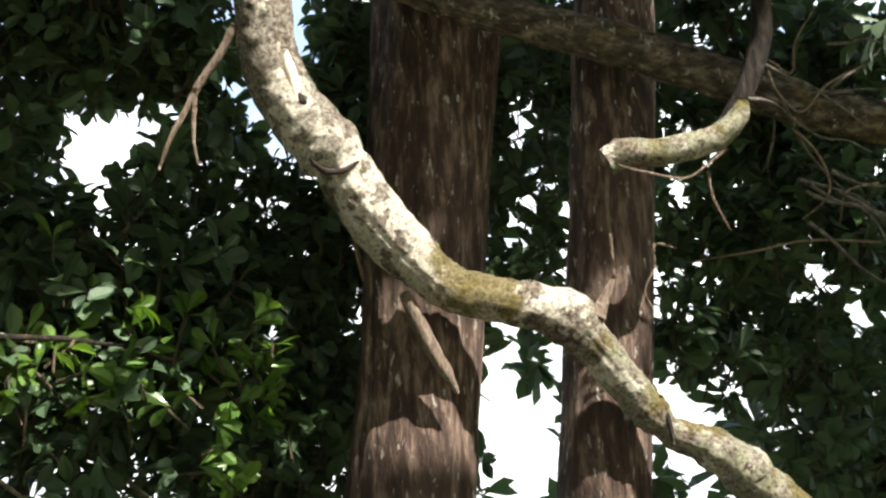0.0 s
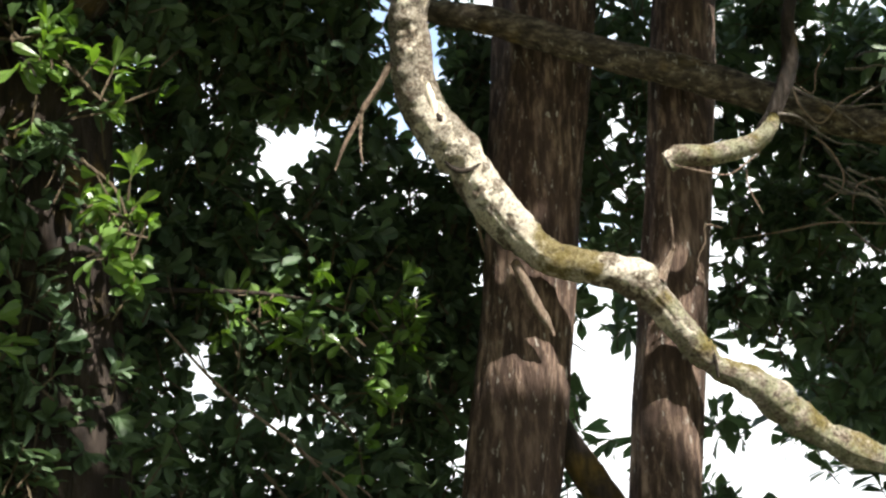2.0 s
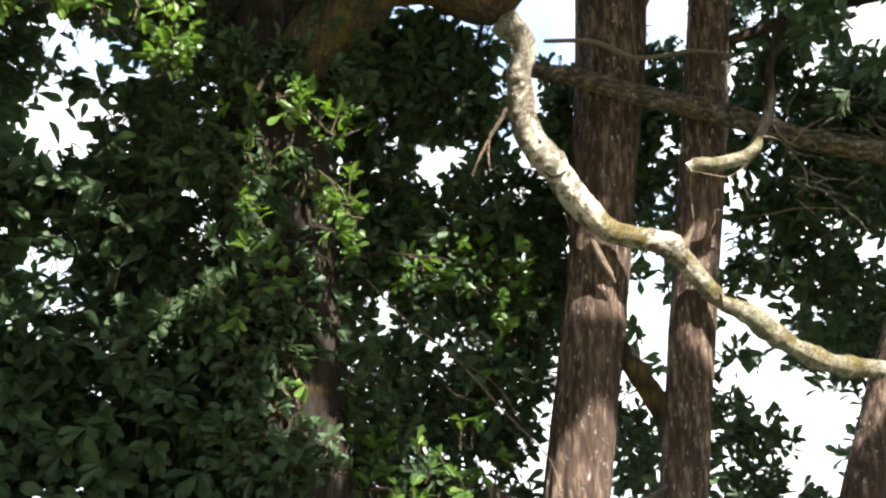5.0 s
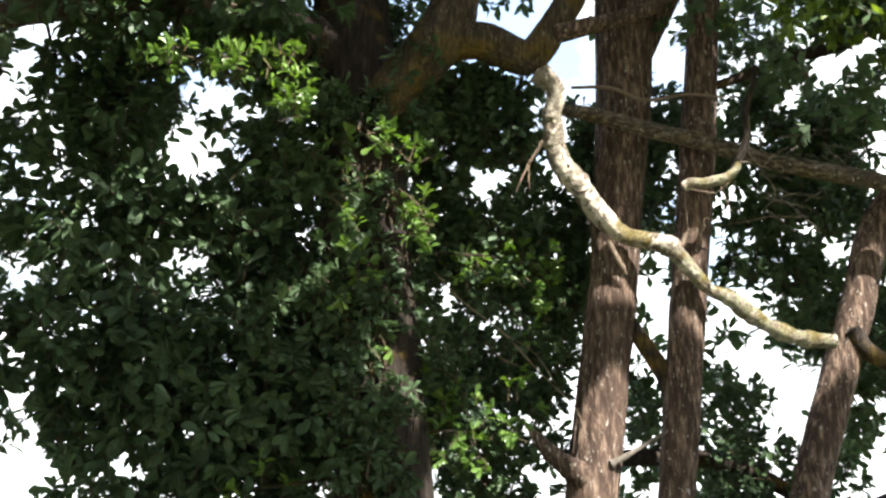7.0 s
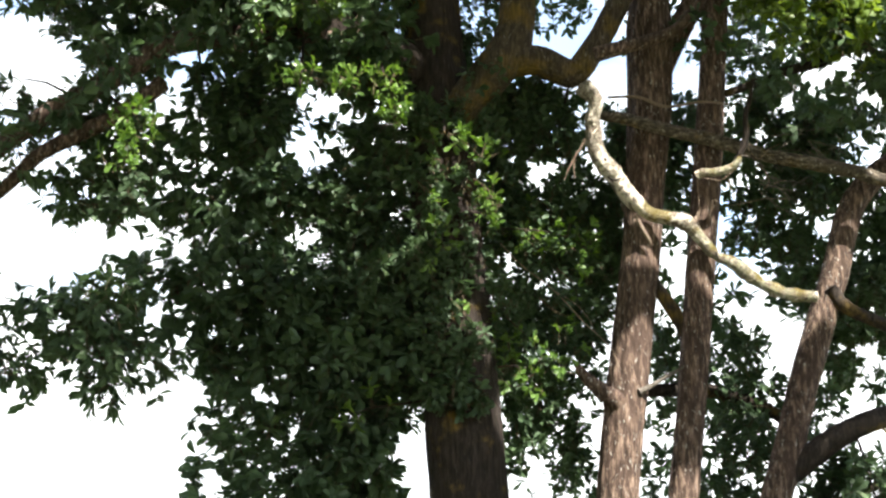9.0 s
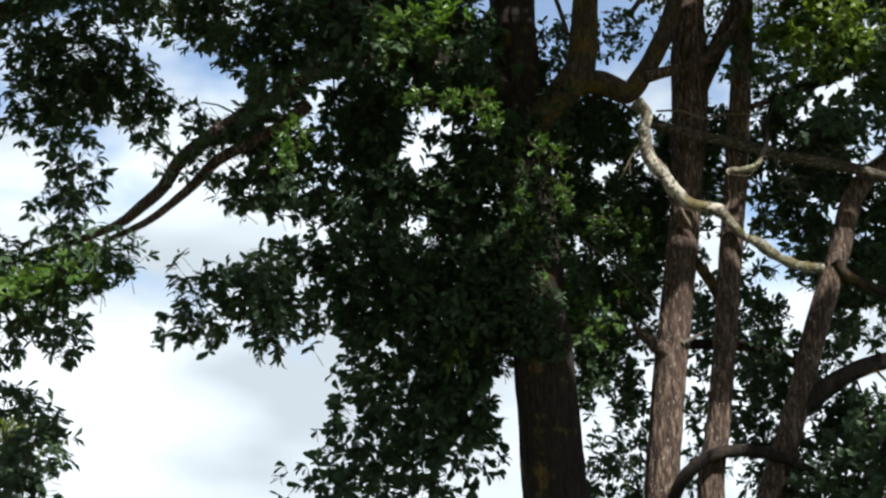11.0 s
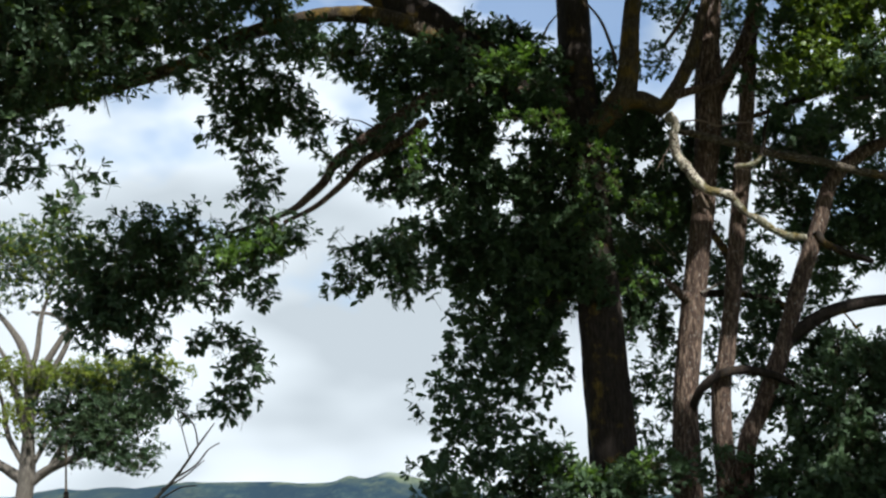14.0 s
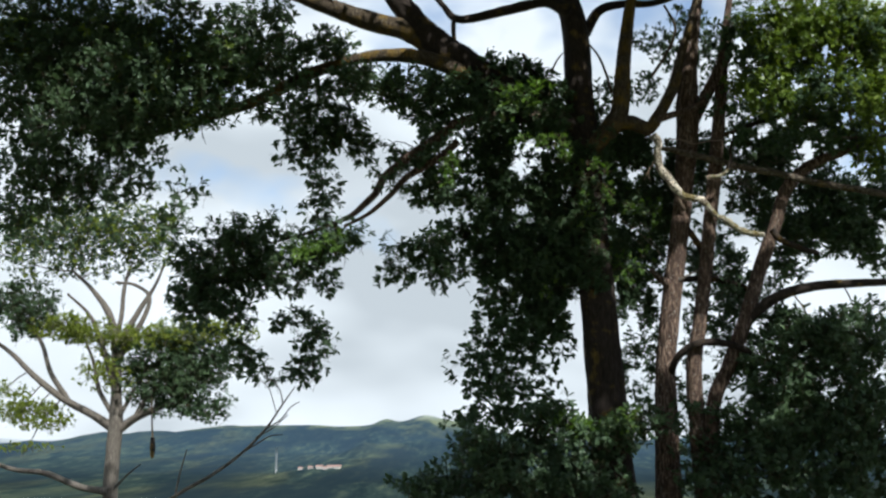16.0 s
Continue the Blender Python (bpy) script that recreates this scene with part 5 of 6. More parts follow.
GLINTS_LOW = [(2.00, -0.60, 2.44, 0.63, 0.21, 0.8), (2.71, -0.60, 2.51, 0.35, 0.21, 0.8)]


# chinks through the outer leaves of the old tree, looking along a, b
for k in range(24):
    x, z = CHINKS[0][0] + (CHINKS[1][0] - CHINKS[0][0]) * rng.random(), CHINKS[0][2] + (CHINKS[1][2] - CHINKS[0][2]) * rng.random()
    u, w = (x - CHINKS[0][0]) / (CHINKS[1][0] - CHINKS[0][0]), (z - CHINKS[0][2]) / (CHINKS[1][2] - CHINKS[0][2])
    OPENINGS.append((x, 0.2, z, rng.uniform(0.03, 0.06), CHINKS[0][4] + (CHINKS[1][4] - CHINKS[0][4]) * u, CHINKS[0][5] + (CHINKS[1][5] - CHINKS[0][5]) * w))

# wood that stands clear of leaves on its open side
BARE = [(*p[:3], 0.13) for p in spline(LICHEN, 0.1)] + [(*p[:3], 0.10) for p in spline(LIMB_LONG_LEFT[1:5], 0.15)] + [(*p[:3], 0.08) for l in (LIMB_DROOP[2:7], LIMB_DROOP_TWIN) for p in spline(l, 0.12)] + [(*p[:3], 0.2) for p in spline(TRUNK_B[2:8], 0.15)] + [(*p[:3], 0.13) for p in spline(TRUNK_C[2:7], 0.12)]
BARE += [(*c[:3], 0.9 * max(c[3], c[4])) for c in LIT_SPRAYS + NEAR_SPRAYS + BRIGHT] + [(*p[:3], 0.08) for p in spline(VINE, 0.06)]
BARE += [(*p[:3], 0.14) for p in spline(TRUNK_SLANT[4:8], 0.15)] + [(*p[:3], 0.10) for p in spline(KNEE[:7], 0.1)] + [(*p[:3], 0.08) for l in (TWIG_FORKED, STUB_HANG) for p in spline(l, 0.06)]


def twigs_to(parent, clumps, limbs, mat, thick=0.014, reach=0.8):
    """A thin bough from the nearest limb into every clump of leaves."""
    wood = np.vstack([spline(l, 0.15) for l in limbs])
    for x, y, z, rx, rz, dens in clumps:
        goal = np.array((x, y, z))
        d = np.linalg.norm(wood[:, :3] - goal, axis=1) + 0.5 * np.maximum(0, z - wood[:, 2])
        k = int(np.argmin(d))
        if d[k] < 0.12 or d[k] > reach:
            continue
        a = wood[k, :3]
        mid = (a + goal) / 2 + np.array((0, 0, 0.06 * d[k])) + rng.normal(scale=0.05 * d[k], size=3)
        end = goal + (goal - a) * 0.35 * rng.random() - np.array((0, 0, 0.1 * rz))
        r = min(thick * (0.6 + 0.5 * d[k]), wood[k, 3] * 0.7)
        part("bough", tube("bough", [(*a, r), (*mid, r * 0.75), (*goal, r * 0.5), (*end, r * 0.2)], 7, 0.1, 0.15, 0.0, 0.2, int(rng.integers(1, 99))), mat, parent)

# ---- land
def land_height(x, y):
    """Level ground below the tree, falling away behind it to a valley."""
    d = max(0.0, y - 4.0)
    drop = -14.0 * (1 - math.exp(-d / 60.0)) - 0.012 * d
    return drop + 0.5 * noise.noise(Vector((x * 0.05, y * 0.05, 0))) * min(1.0, abs(y + 19) * 0.1) - 0.2


def build_land():
    rings = np.concatenate([[0.0], np.geomspace(1.5, 1300, 60)])
    m = 72
    verts = [(0, 0, land_height(0, 0))]
    for r in rings[1:]:
        for k in range(m):
            a = 2 * math.pi * k / m
            x, y = r * math.sin(a), r * math.cos(a)
            verts.append((x, y, land_height(x, y)))
    faces = [(0, 1 + (k + 1) % m, 1 + k) for k in range(m)]
    for i in range(len(rings) - 2):
        for k in range(m):
            a, b = 1 + i * m + k, 1 + i * m + (k + 1) % m
            faces += [(a, b, b + m), (a, b + m, a + m)]
    ob = part("ground", mesh_from("ground", np.array(verts), np.array(faces)), GROUND)
    tagged(ob, "grassy hillside falling away behind the trees", "ground", kind="structure")


def hill_height(x, y):
    """Foothills from 900 m on, a ridge about 3 km away, highest straight ahead."""
    u = (y - 900) / 2100
    crest = 97 + 38 * math.exp(-((x + 430) / 260) ** 2) + 50 * math.exp(-((x + 10) / 170) ** 2) + 14 * math.exp(-((x + 45) / 40) ** 2) + 12 * math.exp(-((x + 139) / 24) ** 2)
    base = -14 + 26 * max(0, min(1, (y - 900) / 600)) ** 1.2 + (crest - 12) * max(0.0, min(1.0, (y - 1500) / 1500)) ** 1.3
    rough = noise.fractal(Vector((x * 0.0022, y * 0.0012, 0.7)), 0.9, 2.0, 5)
    spur = noise.ridged_multi_fractal(Vector((x * 0.0016 + 3.1, y * 0.0009, 2.2)), 0.9, 2.1, 4, 1.0, 2.0)
    gully = noise.ridged_multi_fractal(Vector((x * 0.0052 + 1.7, y * 0.0016 + 0.3, 5.1)), 0.8, 2.1, 3, 1.0, 2.0)
    return base + (rough * 22 + (spur - 1.0) * 16 + (gully - 1.0) * 15) * max(0.08, min(1.0, u) * (1.0 - 0.7 * max(0.0, u - 0.8) / 0.2))


def build_hills():
    nx, ny = 261, 80
    u = np.linspace(-1, 1, nx)
    xs, ys = 2600 * np.sign(u) * np.abs(u) ** 1.7, 900 + 2500 * np.linspace(0, 1, ny) ** 1.2
    verts = [(x, y, hill_height(x, y)) for y in ys for x in xs]
    faces = []
    for j in range(ny - 1):
        for i in range(nx - 1):
            a = j * nx + i
            faces += [(a, a + 1, a + nx + 1), (a, a + nx + 1, a + nx)]
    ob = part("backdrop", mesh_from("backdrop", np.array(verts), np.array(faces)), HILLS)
    tagged(ob, "far wooded hills with pale pasture, mist and haze painted in", "hills", kind="structure")


build_land()
build_hills()


def build_house(x, y, w, d, h):
    z = hill_height(x, y) - 1
    house = tagged(new("house"), "small pale farmhouse far off in the valley", "house", "far houses")
    house.location = (x, y, z)
    bm = bmesh.new()
    bmesh.ops.create_cube(bm, size=1, matrix=Matrix.Translation((0, 0, h / 2)) @ Matrix.Diagonal((w, d, h, 1)))
    me = bpy.data.meshes.new("wall")
    bm.to_mesh(me)
    bm.free()
    part("wall", me, PLASTER, house)
    a, b, e = w / 2 + .5, d / 2 + .5, h
    v = [(-a, -b, e), (a, -b, e), (a, b, e), (-a, b, e), (-a, 0, e + d * .35), (a, 0, e + d * .35)]
    part("roof", mesh_from("roof", v, [(0, 1, 5), (0, 5, 4), (2, 3, 4), (2, 4, 5), (0, 4, 3), (1, 2, 5)], False), ROOF, house)


def build_mast(x, y, tall):
    mast = tagged(new("mast"), "thin lattice mast far off in the valley", "mast")
    mast.location = (x, y, hill_height(x, y))
    for sx, sy in ((-1, -1), (1, -1), (1, 1), (-1, 1)):
        part("leg", tube("leg", [(sx * .8, sy * .8, 0, .2), (sx * .3, sy * .3, tall, .18)], 6, 8.0, 0.0), STEEL, mast)
    for k in range(5):
        z, r = tall * (k + 1) / 6, 0.8 - 0.5 * (k + 1) / 6
        part("brace", tube("brace", [(-r, -r, z, .12), (r, -r, z + 3, .12)], 5, 4.0, 0.0), STEEL, mast)


for x, y, w, d, h in ((-150, 1480, 8, 6, 3.5), (-138, 1490, 6, 6, 3), (-163, 1500, 6, 5, 3), (-128, 1476, 9, 6, 3.5), (-141, 1460, 5, 5, 3), (-172, 1470, 5, 5, 3)):
    build_house(x, y, w, d, h)
build_mast(-205, 1500, 30)

# patches of moss on the lichened limb: x, y, z, reach
MOSS = [(3.90, -.03, 6.08, 0.13), (3.96, -.05, 6.07, 0.09), (3.84, -.03, 6.13, 0.06), (3.99, -.06, 6.02, 0.05), (4.20, -.06, 5.93, 0.05), (4.33, -.05, 5.80, 0.06), (4.47, -.05, 5.72, 0.05), (4.58, -.06, 5.62, 0.05), (3.40, -.1, 6.98, 0.07), (4.42, -.05, 5.76, 0.06), (4.66, -.06, 5.58, 0.07), (4.80, -.07, 5.50, 0.08), (4.95, -.09, 5.45, 0.08), (3.70, -.02, 6.31, 0.035)]

# collars, the swollen fork and the kinks of that limb: x, y, z, reach along it, amount
SWELL = [(3.60, -0.02, 6.38, 0.022, 0.200), (3.62, -0.02, 6.34, 0.016, -0.140), (3.71, -0.01, 6.23, 0.050, 0.080), (4.15, -0.04, 5.99, 0.050, 0.220), (4.37, -0.03, 5.75, 0.018, -0.200), (4.33, -0.03, 5.79, 0.030, 0.120), (4.55, -0.04, 5.64, 0.040, 0.150), (4.66, -0.05, 5.57, 0.030, -0.150), (4.47, -0.04, 5.69, 0.025, 0.220), (4.63, -0.04, 5.58, 0.030, 0.200), (4.70, -0.05, 5.53, 0.020, -0.180), (4.78, -0.06, 5.49, 0.030, 0.240), (4.86, -0.07, 5.46, 0.020, -0.150), (4.93, -0.08, 5.45, 0.030, 0.180), (3.56, -0.02, 6.43, 0.030, 0.100), (3.83, 0.00, 6.11, 0.040, -0.080)]

# ---- the old tree with the lichened limb
main_tree = thing("tree", "large dark-leaved tree with a thick brown trunk and mossy limbs", "tree")
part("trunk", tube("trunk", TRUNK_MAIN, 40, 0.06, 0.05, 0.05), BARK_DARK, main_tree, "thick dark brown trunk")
part("limb", tube("limb", LIMB_MOSS, 32, 0.04, 0.06, 0.06, 0.03, 1), BARK_MOSS, main_tree, "mossy upright limb")
part("limb", tube("limb", LIMB_RISE, 32, 0.04, 0.06, 0.06, 0.03, 2), BARK_MOSS, main_tree, "mossy bowed limb")
part("limb", tube("limb", LIMB_BRIDGE, 14, 0.05, 0.08, 0.03, 0.2, 3), BARK, main_tree)
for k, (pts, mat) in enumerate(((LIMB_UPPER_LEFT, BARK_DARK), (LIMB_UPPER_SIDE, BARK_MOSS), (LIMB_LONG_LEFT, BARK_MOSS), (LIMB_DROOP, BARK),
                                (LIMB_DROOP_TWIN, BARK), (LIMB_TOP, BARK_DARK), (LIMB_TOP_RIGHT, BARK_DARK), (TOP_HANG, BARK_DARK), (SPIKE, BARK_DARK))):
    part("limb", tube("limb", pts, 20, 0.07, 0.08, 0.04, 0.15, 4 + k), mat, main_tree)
lichen = part("lichen_limb", tube("lichen_limb", LICHEN, 64, 0.007, 0.10, 0.05, 0.05, 11, MOSS, 0.05, SWELL), LICHEN_BARK, main_tree, "dead crooked limb crusted with pale lichen and moss")
for k, pts in enumerate((TWIG_FORKED, TWIG_FORKED_SIDE, STUB_HANG, STUB_THIN, TWIG_SPIKE)):
    part("dead_twig", tube("dead_twig", pts, 10, 0.012, 0.15, 0.0, 0.3, 20 + k), DEAD_WOOD, lichen)
part("bark_scar", tube("bark_scar", SCAR, 10, 0.01, 0.2, 0.0, 0.0, 27), BARE_WOOD, lichen, "bare pale wood where the bark has torn")
for k, pts in enumerate((CRACK, SEAM)):
    part("bark_crack", tube("bark_crack", pts, 10, 0.01, 0.25, 0.0, 0.0, 29 + k), BARK_DARK, lichen)
part("hollow", tube("hollow", HOLLOW, 10, 0.01, 0.2, 0.0, 0.0, 28), BARK_DARK, lichen)

for k, pts in enumerate((BARE_TWIG_A, BARE_TWIG_B, BARE_TWIG_C)):
    part("twig", tube("twig", pts, 7, 0.05, 0.1, 0.0, 0.1, 130 + k), TWIG, main_tree)

# ---- two slim trunks and the slanting tree
tree_b = thing("tree", "slim straight tree with fissured brown bark", "tree", "slim trunks")
part("trunk", tube("trunk", TRUNK_B, 72, 0.025, 0.03, 0.06, 0.08, 31), BARK, tree_b)
part("limb", tube("limb", TRUNK_B_FORK, 24, 0.05, 0.06, 0.04, 0.1, 32), BARK, tree_b)
part("dead_stub", tube("dead_stub", STUB_B, 20, 0.02, 0.2, 0.08, 0.2, 33), BARK, tree_b)
part("dead_stub", tube("dead_stub", STUB_B_RIGHT, 10, 0.02, 0.2, 0.0, 0.3, 34), BARK_PALE, tree_b)
tree_c = thing("tree", "slim straight tree with fissured brown bark", "tree", "slim trunks")
part("trunk", tube("trunk", TRUNK_C, 60, 0.025, 0.03, 0.06, 0.08, 41), BARK, tree_c)
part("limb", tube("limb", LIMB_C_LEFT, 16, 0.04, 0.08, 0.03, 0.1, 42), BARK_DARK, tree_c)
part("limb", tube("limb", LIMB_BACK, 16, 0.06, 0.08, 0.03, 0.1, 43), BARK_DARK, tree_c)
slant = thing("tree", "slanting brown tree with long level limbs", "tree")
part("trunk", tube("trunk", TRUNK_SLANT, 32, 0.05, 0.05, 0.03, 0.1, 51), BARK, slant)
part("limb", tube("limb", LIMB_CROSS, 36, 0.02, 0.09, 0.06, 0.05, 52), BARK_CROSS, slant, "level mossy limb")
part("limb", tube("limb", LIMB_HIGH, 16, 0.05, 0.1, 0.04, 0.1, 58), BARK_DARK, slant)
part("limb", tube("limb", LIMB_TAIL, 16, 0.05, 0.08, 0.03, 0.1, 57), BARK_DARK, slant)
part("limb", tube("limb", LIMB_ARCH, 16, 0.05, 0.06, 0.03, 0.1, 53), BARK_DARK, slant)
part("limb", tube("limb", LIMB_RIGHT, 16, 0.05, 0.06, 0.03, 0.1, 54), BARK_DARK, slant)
knee = part("dead_limb", tube("dead_limb", KNEE, 24, 0.012, 0.12, 0.02, 0.4, 55, [(*p[:3], .045) for p in KNEE[2:7:2]], 0.05), LICHEN_BARK, slant, "crooked dead limb with moss")
part("stem", tube("stem", STEM_UP, 14, 0.02, 0.1, 0.02, 0.2, 59), BARK_DARK, knee)
for k, pts in enumerate((STEM_C, TWIG_C1, TWIG_C2, TWIG_C3, TWIG_C4, TWIG_C5, TWIG_C6, TWIG_C7, TWIG_C8, TWIG_C9)):
    part("dead_twig", tube("dead_twig", pts, 7, 0.015, 0.15, 0.0, 0.3, 60 + k), DEAD_WOOD, knee)
# a tangle of fine dead twigs hanging about the knee
tangle = random.Random(17)
for k in range(22):
    x, y, z = tangle.uniform(4.5, 5.25), tangle.uniform(-0.34, -0.12), tangle.uniform(6.15, 6.75)
    turn, lift = tangle.uniform(-0.9, 0.9), tangle.uniform(-0.6, 0.5)
    pts = []
    for j in range(6):
        pts.append((x, y, z, 0.0048 - 0.0007 * j))
        turn, lift = turn + tangle.uniform(-0.6, 0.6), lift + tangle.uniform(-0.7, 0.5)
        x, y, z = x + 0.065 * math.cos(turn), y + 0.02 * math.sin(turn), z + 0.065 * math.sin(lift)
    part("dead_twig", tube("dead_twig", pts, 6, 0.015, 0.15, 0.0, 0.3, 300 + k), BARK_PALE, knee)
vine = part("vine", tube("vine", VINE, 7, 0.03, 0.1, 0.0, 0.0, 80), DEAD_WOOD, main_tree, "thin pale hanging vine")
part("vine", tube("vine", VINE_SIDE, 6, 0.03, 0.1, 0.0, 0.0, 81), DEAD_WOOD, main_tree)

# ---- light tree down the slope
pale = thing("tree", "small pale-barked tree with layered olive foliage", "tree")
part("trunk", tube("trunk", [(PALE_TRUNK[0][0], PALE_TRUNK[0][1], -3.0, 0.25)] + PALE_TRUNK, 18, 0.12, 0.05, 0.02, 0.1, 90), BARK_PALE, pale)
for k, pts in enumerate((PALE_LIMB_A, PALE_LIMB_B, PALE_LIMB_C, PALE_LIMB_D, PALE_LIMB_E, PALE_LIMB_F, PALE_LIMB_G, PALE_LIMB_H, PALE_LIMB_I, PALE_LIMB_J, PALE_LIMB_K)):
    part("limb", tube("limb", pts, 10, 0.1, 0.05, 0.02, 0.1, 91 + k), BARK_PALE, pale)
pod = part("pod", tube("pod", POD_STALK, 6, 0.1, 0.0), TWIG, pale, "dark pod hanging on a long stalk")
part("husk", tube("husk", POD, 10, 0.05, 0.1), BARK_DARK, pod)
# leaf colour carries the shade here: dark green masses, sunlit olive tops and layers
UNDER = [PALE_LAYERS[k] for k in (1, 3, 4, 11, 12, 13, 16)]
crown("crown", pale, UNDER, 150, 0.9, 0.12, LEAF, 0.6, 7, 0.1, full="far", label="lower foliage in a shaded dark green")
crown("crown", pale, PALE_TOP, 70, 1.3, 0.11, LEAF, 0.35, 7, 0.1, full="far", label="upper foliage in a shaded dark green")
crown("crown", pale, PALE_TOP[::2], 60, 1.0, 0.10, LEAF_OLIVE, 0.35, 7, 0.1, full="far", label="tips in a sunlit olive")
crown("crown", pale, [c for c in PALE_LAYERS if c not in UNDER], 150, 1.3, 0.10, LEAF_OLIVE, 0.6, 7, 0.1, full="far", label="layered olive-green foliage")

# ---- dead branch by the valley and the bleached twigs
dead = thing("dead_branch", "bare grey dead branch rising from the slope", "branch")
for k, pts in enumerate((DEAD_BRANCH, DEAD_BRANCH_A, DEAD_BRANCH_B, DEAD_BRANCH_C, DEAD_BRANCH_D, DEAD_BRANCH_E, DEAD_BRANCH_F, DEAD_BRANCH_G)):
    part("bough" if k == 0 else "twig", tube("bough", pts, 8, 0.05, 0.1, 0.0, 0.1, 110 + k), BARK_PALE, dead)
for k, pts in enumerate((PALE_TWIG, PALE_TWIG_A, PALE_TWIG_B)):
    part("dead_twig", tube("dead_twig", pts, 7, 0.04, 0.1, 0.0, 0.1, 120 + k), BARK_PALE, slant, "bleached bare twig")

# ---- foliage
# places kept sunlit by holes cut in the added crown: x, y, z, reach
LICHEN_SUN = [(tuple(p[:3]), 0.075 if p[2] < 6.42 else 0.02) for p in spline(LICHEN, 0.06)] + [(tuple(p[:3]), 0.04) for l in (TWIG_FORKED, STUB_HANG) for p in spline(l, 0.06)]
SLANT_SUN = [(tuple(p[:3]), 0.09) for p in spline(TRUNK_SLANT, 0.12) if 5.3 < p[2] < 5.8]
LIT = LICHEN_SUN + SLANT_SUN + [(tuple(p[:3]), 0.06) for p in spline(KNEE[:5], 0.1)]
LIT += [(c[:3], 0.11) for c in BRIGHT] + [(c[:3], 0.08) for c in NEAR_SPRAYS if c[2] > 5.6] + [(c[:3], 0.12) for c in LIT_SPRAYS[:2] + LIT_TUFTS] + [(c[:3], 0.15) for c in LOWER[:2] + LOWER_RIGHT[2:4] + CORE[7:9]] + [(c[:3], 0.16) for c in FAR_LEFT[4:6]] + [(tuple(p[:3]), 0.14) for p in spline(LIMB_LONG_LEFT[2:4], 0.3)] + [(c[:3], 0.3) for c in UPPER_LEFT[6::5]] + [(c[:3], 0.2) for c in GLINTS[:4] + GLINTS_LOW]
LIT += [(tuple(p[:3]), 0.18) for p in spline(TRUNK_B, 0.15) if 3.35 < p[2] < 4.85] + [(tuple(p[:3]), 0.13) for p in spline(TRUNK_C, 0.15) if 2.9 < p[2] < 3.95] + [(c[:3], 0.45) for c in FRONT_RIGHT[4:] if c[2] > 7.5]
# sun holes also cut in this tree's leaves, for lit sprays and slim trunks
SUNNY = LICHEN_SUN + [(c[:3], 0.09) for c in NEAR_SPRAYS + LIT_SPRAYS[:2] + LIT_TUFTS + BRIGHT] + [(c[:3], 0.14) for c in GLINTS[:4]]
SUNNY += [(tuple(p[:3]), 0.11) for p in spline(TRUNK_B, 0.15) if 3.35 < p[2] < 4.85] + [(tuple(p[:3]), 0.09) for p in spline(TRUNK_C, 0.15) if 2.9 < p[2] < 3.95] + SLANT_SUN
NEAR_CORE = [c for c in CORE if c[0] > 1.9 and 4.5 < c[2] < 7.2]
crown("crown", main_tree, NEAR_CORE, 230, 0.4, 0.075, LEAF, 0.5, droop=0.5, full=True, twig=0.08, keep_clear=SUNNY, label="dense dark glossy foliage")
crown("crown", main_tree, HIGH_FILL, 170, 0.25, 0.085, LEAF, 1.4, droop=0.45, full=True, twig=0.08, visible=False, label="dark leaves below the mossy limb")
crown("crown", main_tree, BRIGHT, 150, 0.12, 0.085, LEAF_SUN_GREEN, 1.0, full=True, twig=0.08, label="rosettes in a sunlit bright green")
crown("crown", main_tree, TRUNK_FRONT, 170, 0.2, 0.085, LEAF, 0.6, droop=0.5, full=True, twig=0.08, keep_clear=LICHEN_SUN, label="dark sprays before the trunk")
crown("crown", main_tree, [c for c in CORE if c not in NEAR_CORE], 150, 0.5, 0.125, LEAF, 0.5, droop=0.6, full=True, twig=0.08, keep_clear=SUNNY, label="dense dark glossy foliage")
crown("crown", main_tree, SPRAYS_LEFT + FAR_LEFT, 170, 0.5, 0.125, LEAF, 0.55, droop=0.7, keep_clear=SUNNY, label="drooping dark sprays")
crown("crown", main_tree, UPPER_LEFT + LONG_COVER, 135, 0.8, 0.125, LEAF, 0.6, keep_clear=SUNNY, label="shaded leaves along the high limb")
crown("crown", main_tree, UPPER_LEFT[5::3], 34, 0.8, 0.12, LEAF_SUN_YELLOW, 0.5, keep_clear=SUNNY, full="mid", label="high limb leaves in a sunlit yellow-green")
crown("crown", main_tree, RIGHT_OF_TRUNK + BETWEEN, 190, 0.4, 0.09, LEAF, 0.6, full=True, twig=0.08, keep_clear=SUNNY, label="dark leaves round the trunk")
crown("crown", main_tree, SCREEN_LEFT + SCREEN_MID + SCREEN_BASE + SCREEN_HIGH + SCREEN_SIDE, 170, 0.35, 0.085, LEAF, 1.4, droop=0.45, full=True, twig=0.08, keep_clear=SUNNY, label="dark leaves behind the trunks")
crown("crown", main_tree, SCREEN_FILL, 95, 0.35, 0.09, LEAF, 0.6, droop=0.6, twig=0.08, keep_clear=SUNNY, label="dark outer leaves")
crown("crown", main_tree, SCREEN_FAR, 130, 0.4, 0.09, LEAF, 0.6, twig=0.08, keep_clear=SUNNY, label="dark outer leaves")
crown("crown", slant, SCREEN_RIGHT + SCREEN_LOW + SCREEN_EDGE, 190, 0.35, 0.085, LEAF, 1.4, droop=0.45, full=True, twig=0.08, keep_clear=SUNNY, label="dark leaves behind the trunks")
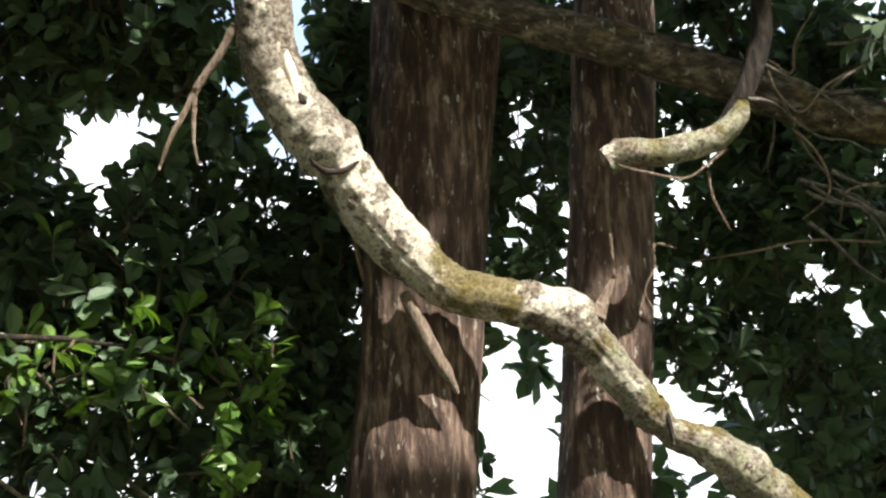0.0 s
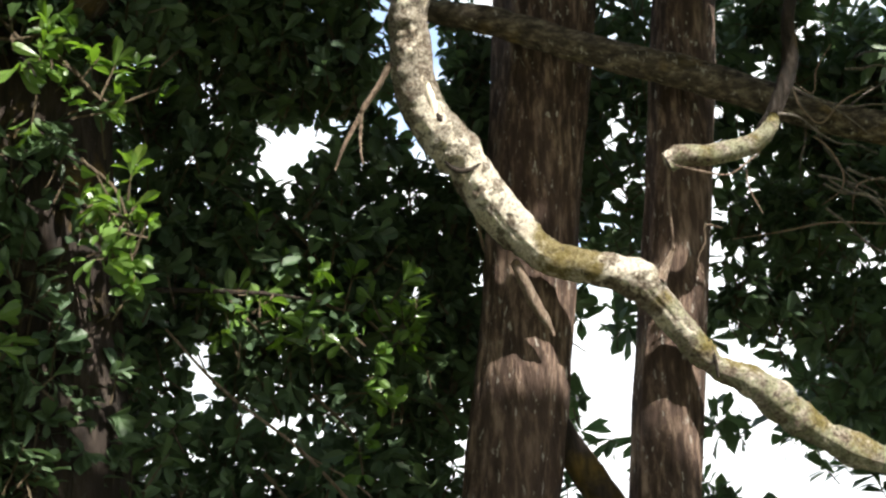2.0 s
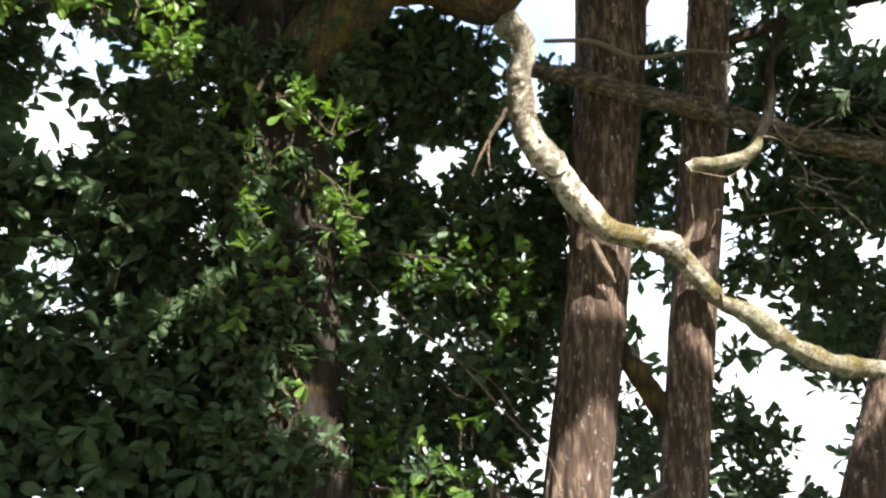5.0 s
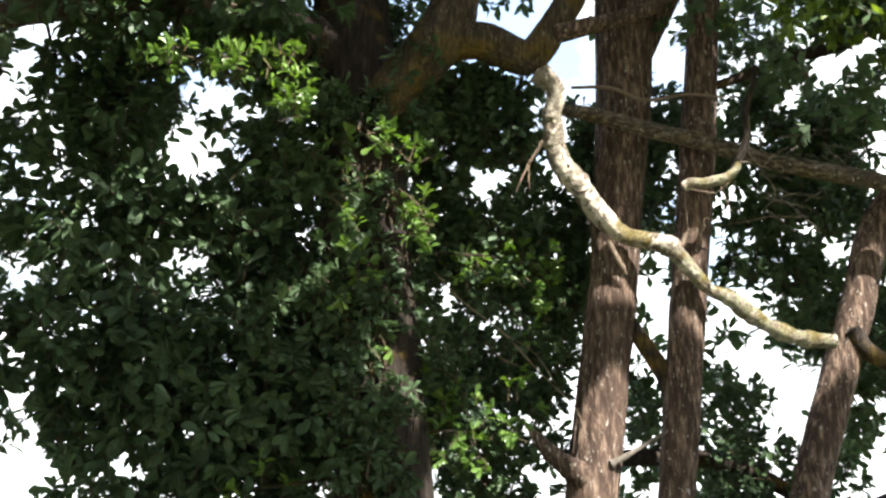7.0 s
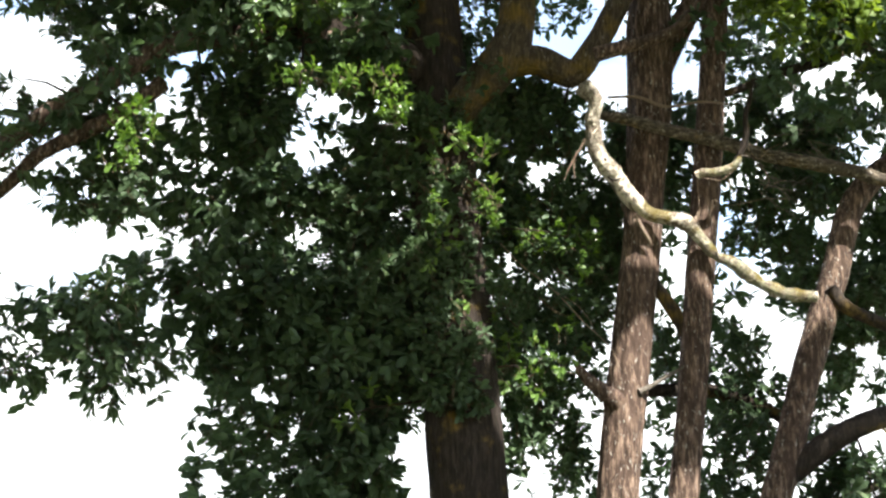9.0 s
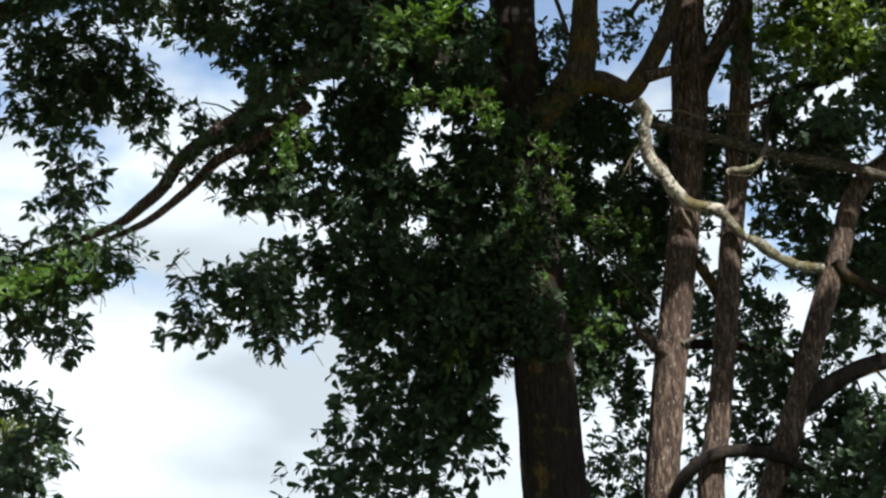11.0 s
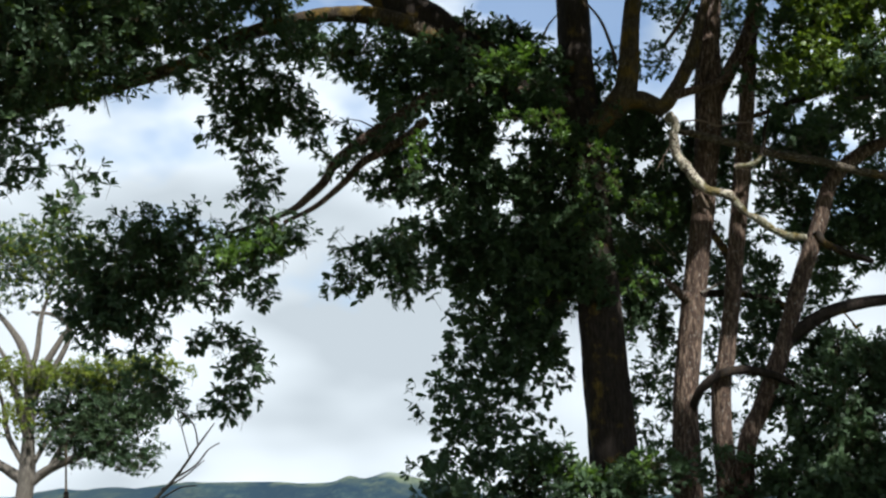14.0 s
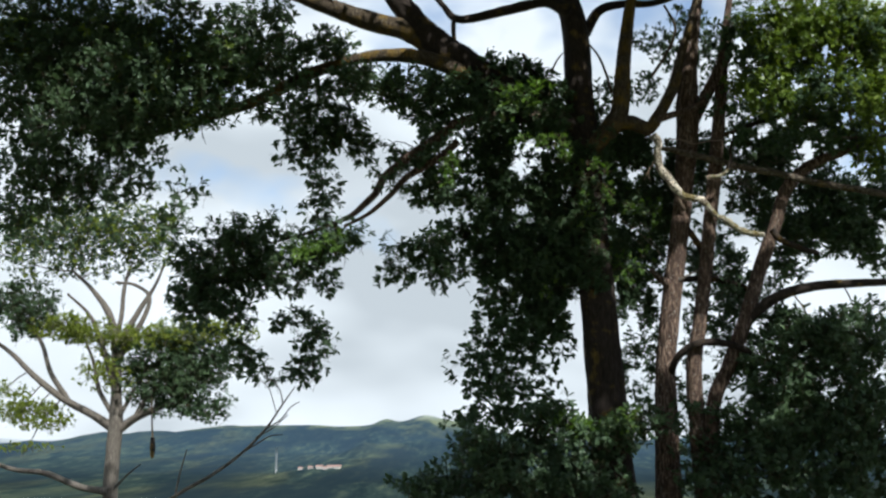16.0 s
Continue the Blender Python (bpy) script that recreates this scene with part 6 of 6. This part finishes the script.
crown("crown", slant, BACK_RIGHT, 130, 0.5, 0.125, LEAF, 0.55, full="mid", twig=0.06, keep_clear=SUNNY, label="dark leaves behind the trunks")
crown("crown", slant, FRONT_RIGHT[1::2], 170, 0.5, 0.12, LEAF_SUN_YELLOW, 0.5, full="mid", twig=0.06, keep_clear=SUNNY, label="leaves in a sunlit yellow-green")
crown("crown", slant, FRONT_RIGHT[::2], 150, 0.5, 0.12, LEAF, 0.5, droop=0.4, full="mid", twig=0.06, keep_clear=SUNNY, label="dark leaves among the ones coloured as sunlit")
crown("crown", slant, LOWER_RIGHT, 115, 0.6, 0.125, LEAF, 0.6, full="mid", keep_clear=SUNNY, label="dense shaded undergrowth leaves")
crown("crown", tree_b, LOWER, 150, 0.5, 0.12, LEAF, 0.5, full="mid", keep_clear=SUNNY, label="low leafy suckers")
crown("crown", main_tree, GLINTS[4:], 150, 0.3, 0.08, LEAF_SUN_GREEN, 0.6, full=True, twig=0.08, keep_clear=SUNNY, label="leaf sprays in a sunlit green")
crown("crown", main_tree, GLINTS[:4], 100, 0.3, 0.125, LEAF_SUN_GREEN, 0.6, full="mid", twig=0.08, keep_clear=SUNNY, label="leaf sprays in a sunlit green")
crown("crown", tree_b, GLINTS_LOW, 100, 0.3, 0.125, LEAF_SUN_GREEN, 0.6, full="mid", twig=0.08, keep_clear=SUNNY, label="sucker leaves in a sunlit green")
crown("crown", main_tree, LIT_SPRAYS + LIT_TUFTS, 125, 0.16, 0.075, LEAF_SUN_GREEN, 0.7, full=True, twig=0.08, keep_clear=SUNNY, label="leaf sprays in a sunlit green")

MAIN_WOOD = (TRUNK_MAIN[3:], LIMB_MOSS, LIMB_RISE, LIMB_UPPER_LEFT, LIMB_UPPER_SIDE, LIMB_LONG_LEFT, LIMB_DROOP)
twigs_to(main_tree, CORE + SPRAYS_LEFT + FAR_LEFT + UPPER_LEFT + SCREEN_MID + LIT_SPRAYS + LIT_TUFTS + GLINTS, MAIN_WOOD, BARK_DARK)
twigs_to(slant, BACK_RIGHT + FRONT_RIGHT + LOWER_RIGHT, (TRUNK_SLANT[2:], LIMB_CROSS, LIMB_RIGHT, LIMB_ARCH), BARK_DARK)
twigs_to(tree_b, LOWER, (TRUNK_B[1:4], TRUNK_B[3:6]), BARK_DARK, 0.014)
twigs_to(pale, PALE_TOP + PALE_LAYERS, (PALE_TRUNK, PALE_LIMB_A, PALE_LIMB_B, PALE_LIMB_C, PALE_LIMB_D, PALE_LIMB_E, PALE_LIMB_H, PALE_LIMB_I, PALE_LIMB_J), BARK_PALE, 0.02, 1.6)

# an unseen tree added only for its crown, which shades all this
shade = thing("tree", "unseen tall tree added to shade the clearing", "tree")
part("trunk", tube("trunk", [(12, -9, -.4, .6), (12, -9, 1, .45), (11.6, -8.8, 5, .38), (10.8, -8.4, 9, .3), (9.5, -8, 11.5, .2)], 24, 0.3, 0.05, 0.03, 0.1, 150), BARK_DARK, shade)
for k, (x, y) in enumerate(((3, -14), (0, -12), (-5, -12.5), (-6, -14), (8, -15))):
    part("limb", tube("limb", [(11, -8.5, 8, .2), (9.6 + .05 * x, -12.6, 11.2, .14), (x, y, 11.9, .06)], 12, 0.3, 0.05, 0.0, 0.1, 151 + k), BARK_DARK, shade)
TOP = [(x, y, 11.3 + 0.5 * max(0, y + 2) + 0.8 * math.sin(x * 1.7 + y), 1.8, 0.8, 1.0)
       for x in (-9, -6.6, -4.2, -1.8, 0.6, 3, 5.4, 7.8, 10.2) for y in (-14, -11.8, -9.6, -7.4, -5.2, -3, -0.8, 1.4)]
crown("crown", shade, TOP, 36, 1.6, 0.32, LEAF, 0.7, keep_clear=LIT, visible=False, full="far", label="unseen high crown added for shade")

# an added unseen spray, close over the slim trunks to shade them
LOW_SHADE = [(x, y, 9.35 + 0.1 * math.sin(3 * x + y), 0.65, 0.28, 1.0) for x in (2.4, 3.2, 4.0, 4.8, 5.6, 6.4) for y in (-4.7, -3.9, -3.1, -2.3)]
LOW_SHADE += [(x, -1.5, 9.6, 0.65, 0.25, 1.0) for x in (3.4, 4.2, 5.0, 5.8)]
crown("crown", shade, LOW_SHADE, 430, 0.6, 0.11, LEAF, 1.2, keep_clear=LIT, visible=False, full="far", label="unseen low spray added for shade")


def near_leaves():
    """The sprays beside the lichened limb in a sunlit green, leaf by leaf on their twigs."""
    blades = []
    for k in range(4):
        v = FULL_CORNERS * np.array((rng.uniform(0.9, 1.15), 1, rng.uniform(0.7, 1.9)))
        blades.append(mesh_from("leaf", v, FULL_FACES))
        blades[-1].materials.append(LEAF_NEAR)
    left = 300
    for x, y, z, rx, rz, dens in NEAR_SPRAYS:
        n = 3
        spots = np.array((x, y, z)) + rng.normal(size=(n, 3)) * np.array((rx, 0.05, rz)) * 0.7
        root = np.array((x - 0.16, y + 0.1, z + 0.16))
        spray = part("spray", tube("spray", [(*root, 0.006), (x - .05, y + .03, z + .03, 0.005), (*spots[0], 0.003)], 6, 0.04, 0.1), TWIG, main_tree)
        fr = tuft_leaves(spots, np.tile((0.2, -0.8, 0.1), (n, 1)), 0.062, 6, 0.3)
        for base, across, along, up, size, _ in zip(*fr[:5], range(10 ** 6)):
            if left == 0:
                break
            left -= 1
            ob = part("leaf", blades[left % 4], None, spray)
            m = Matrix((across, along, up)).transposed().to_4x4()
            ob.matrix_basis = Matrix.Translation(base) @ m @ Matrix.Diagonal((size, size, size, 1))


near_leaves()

# ---- unseen wood added behind the viewer, which blocks the low sky light
wood = thing("unseen_wood", "unseen dense wood added to block low sky light", "trees", kind="stuff")
WOOD = [(x, -50 + 2 * math.sin(x), z, 6.0, 4.5, 1.0) for x in range(-60, 61, 10) for z in (3, 8, 13, 18, 23, 28)]
crown("crown", wood, WOOD, 0.9, 2.5, 0.9, LEAF, 0.7, full="far", visible=False)
for k in range(9):
    x = -56 + 14 * k
    part("trunk", tube("trunk", [(x, -51, -1, .5), (x + .2, -51, 12, .36), (x, -51.3, 29, .15)], 12, 0.5, 0.05, 0.02, 0.1, 200 + k), BARK_DARK, wood)
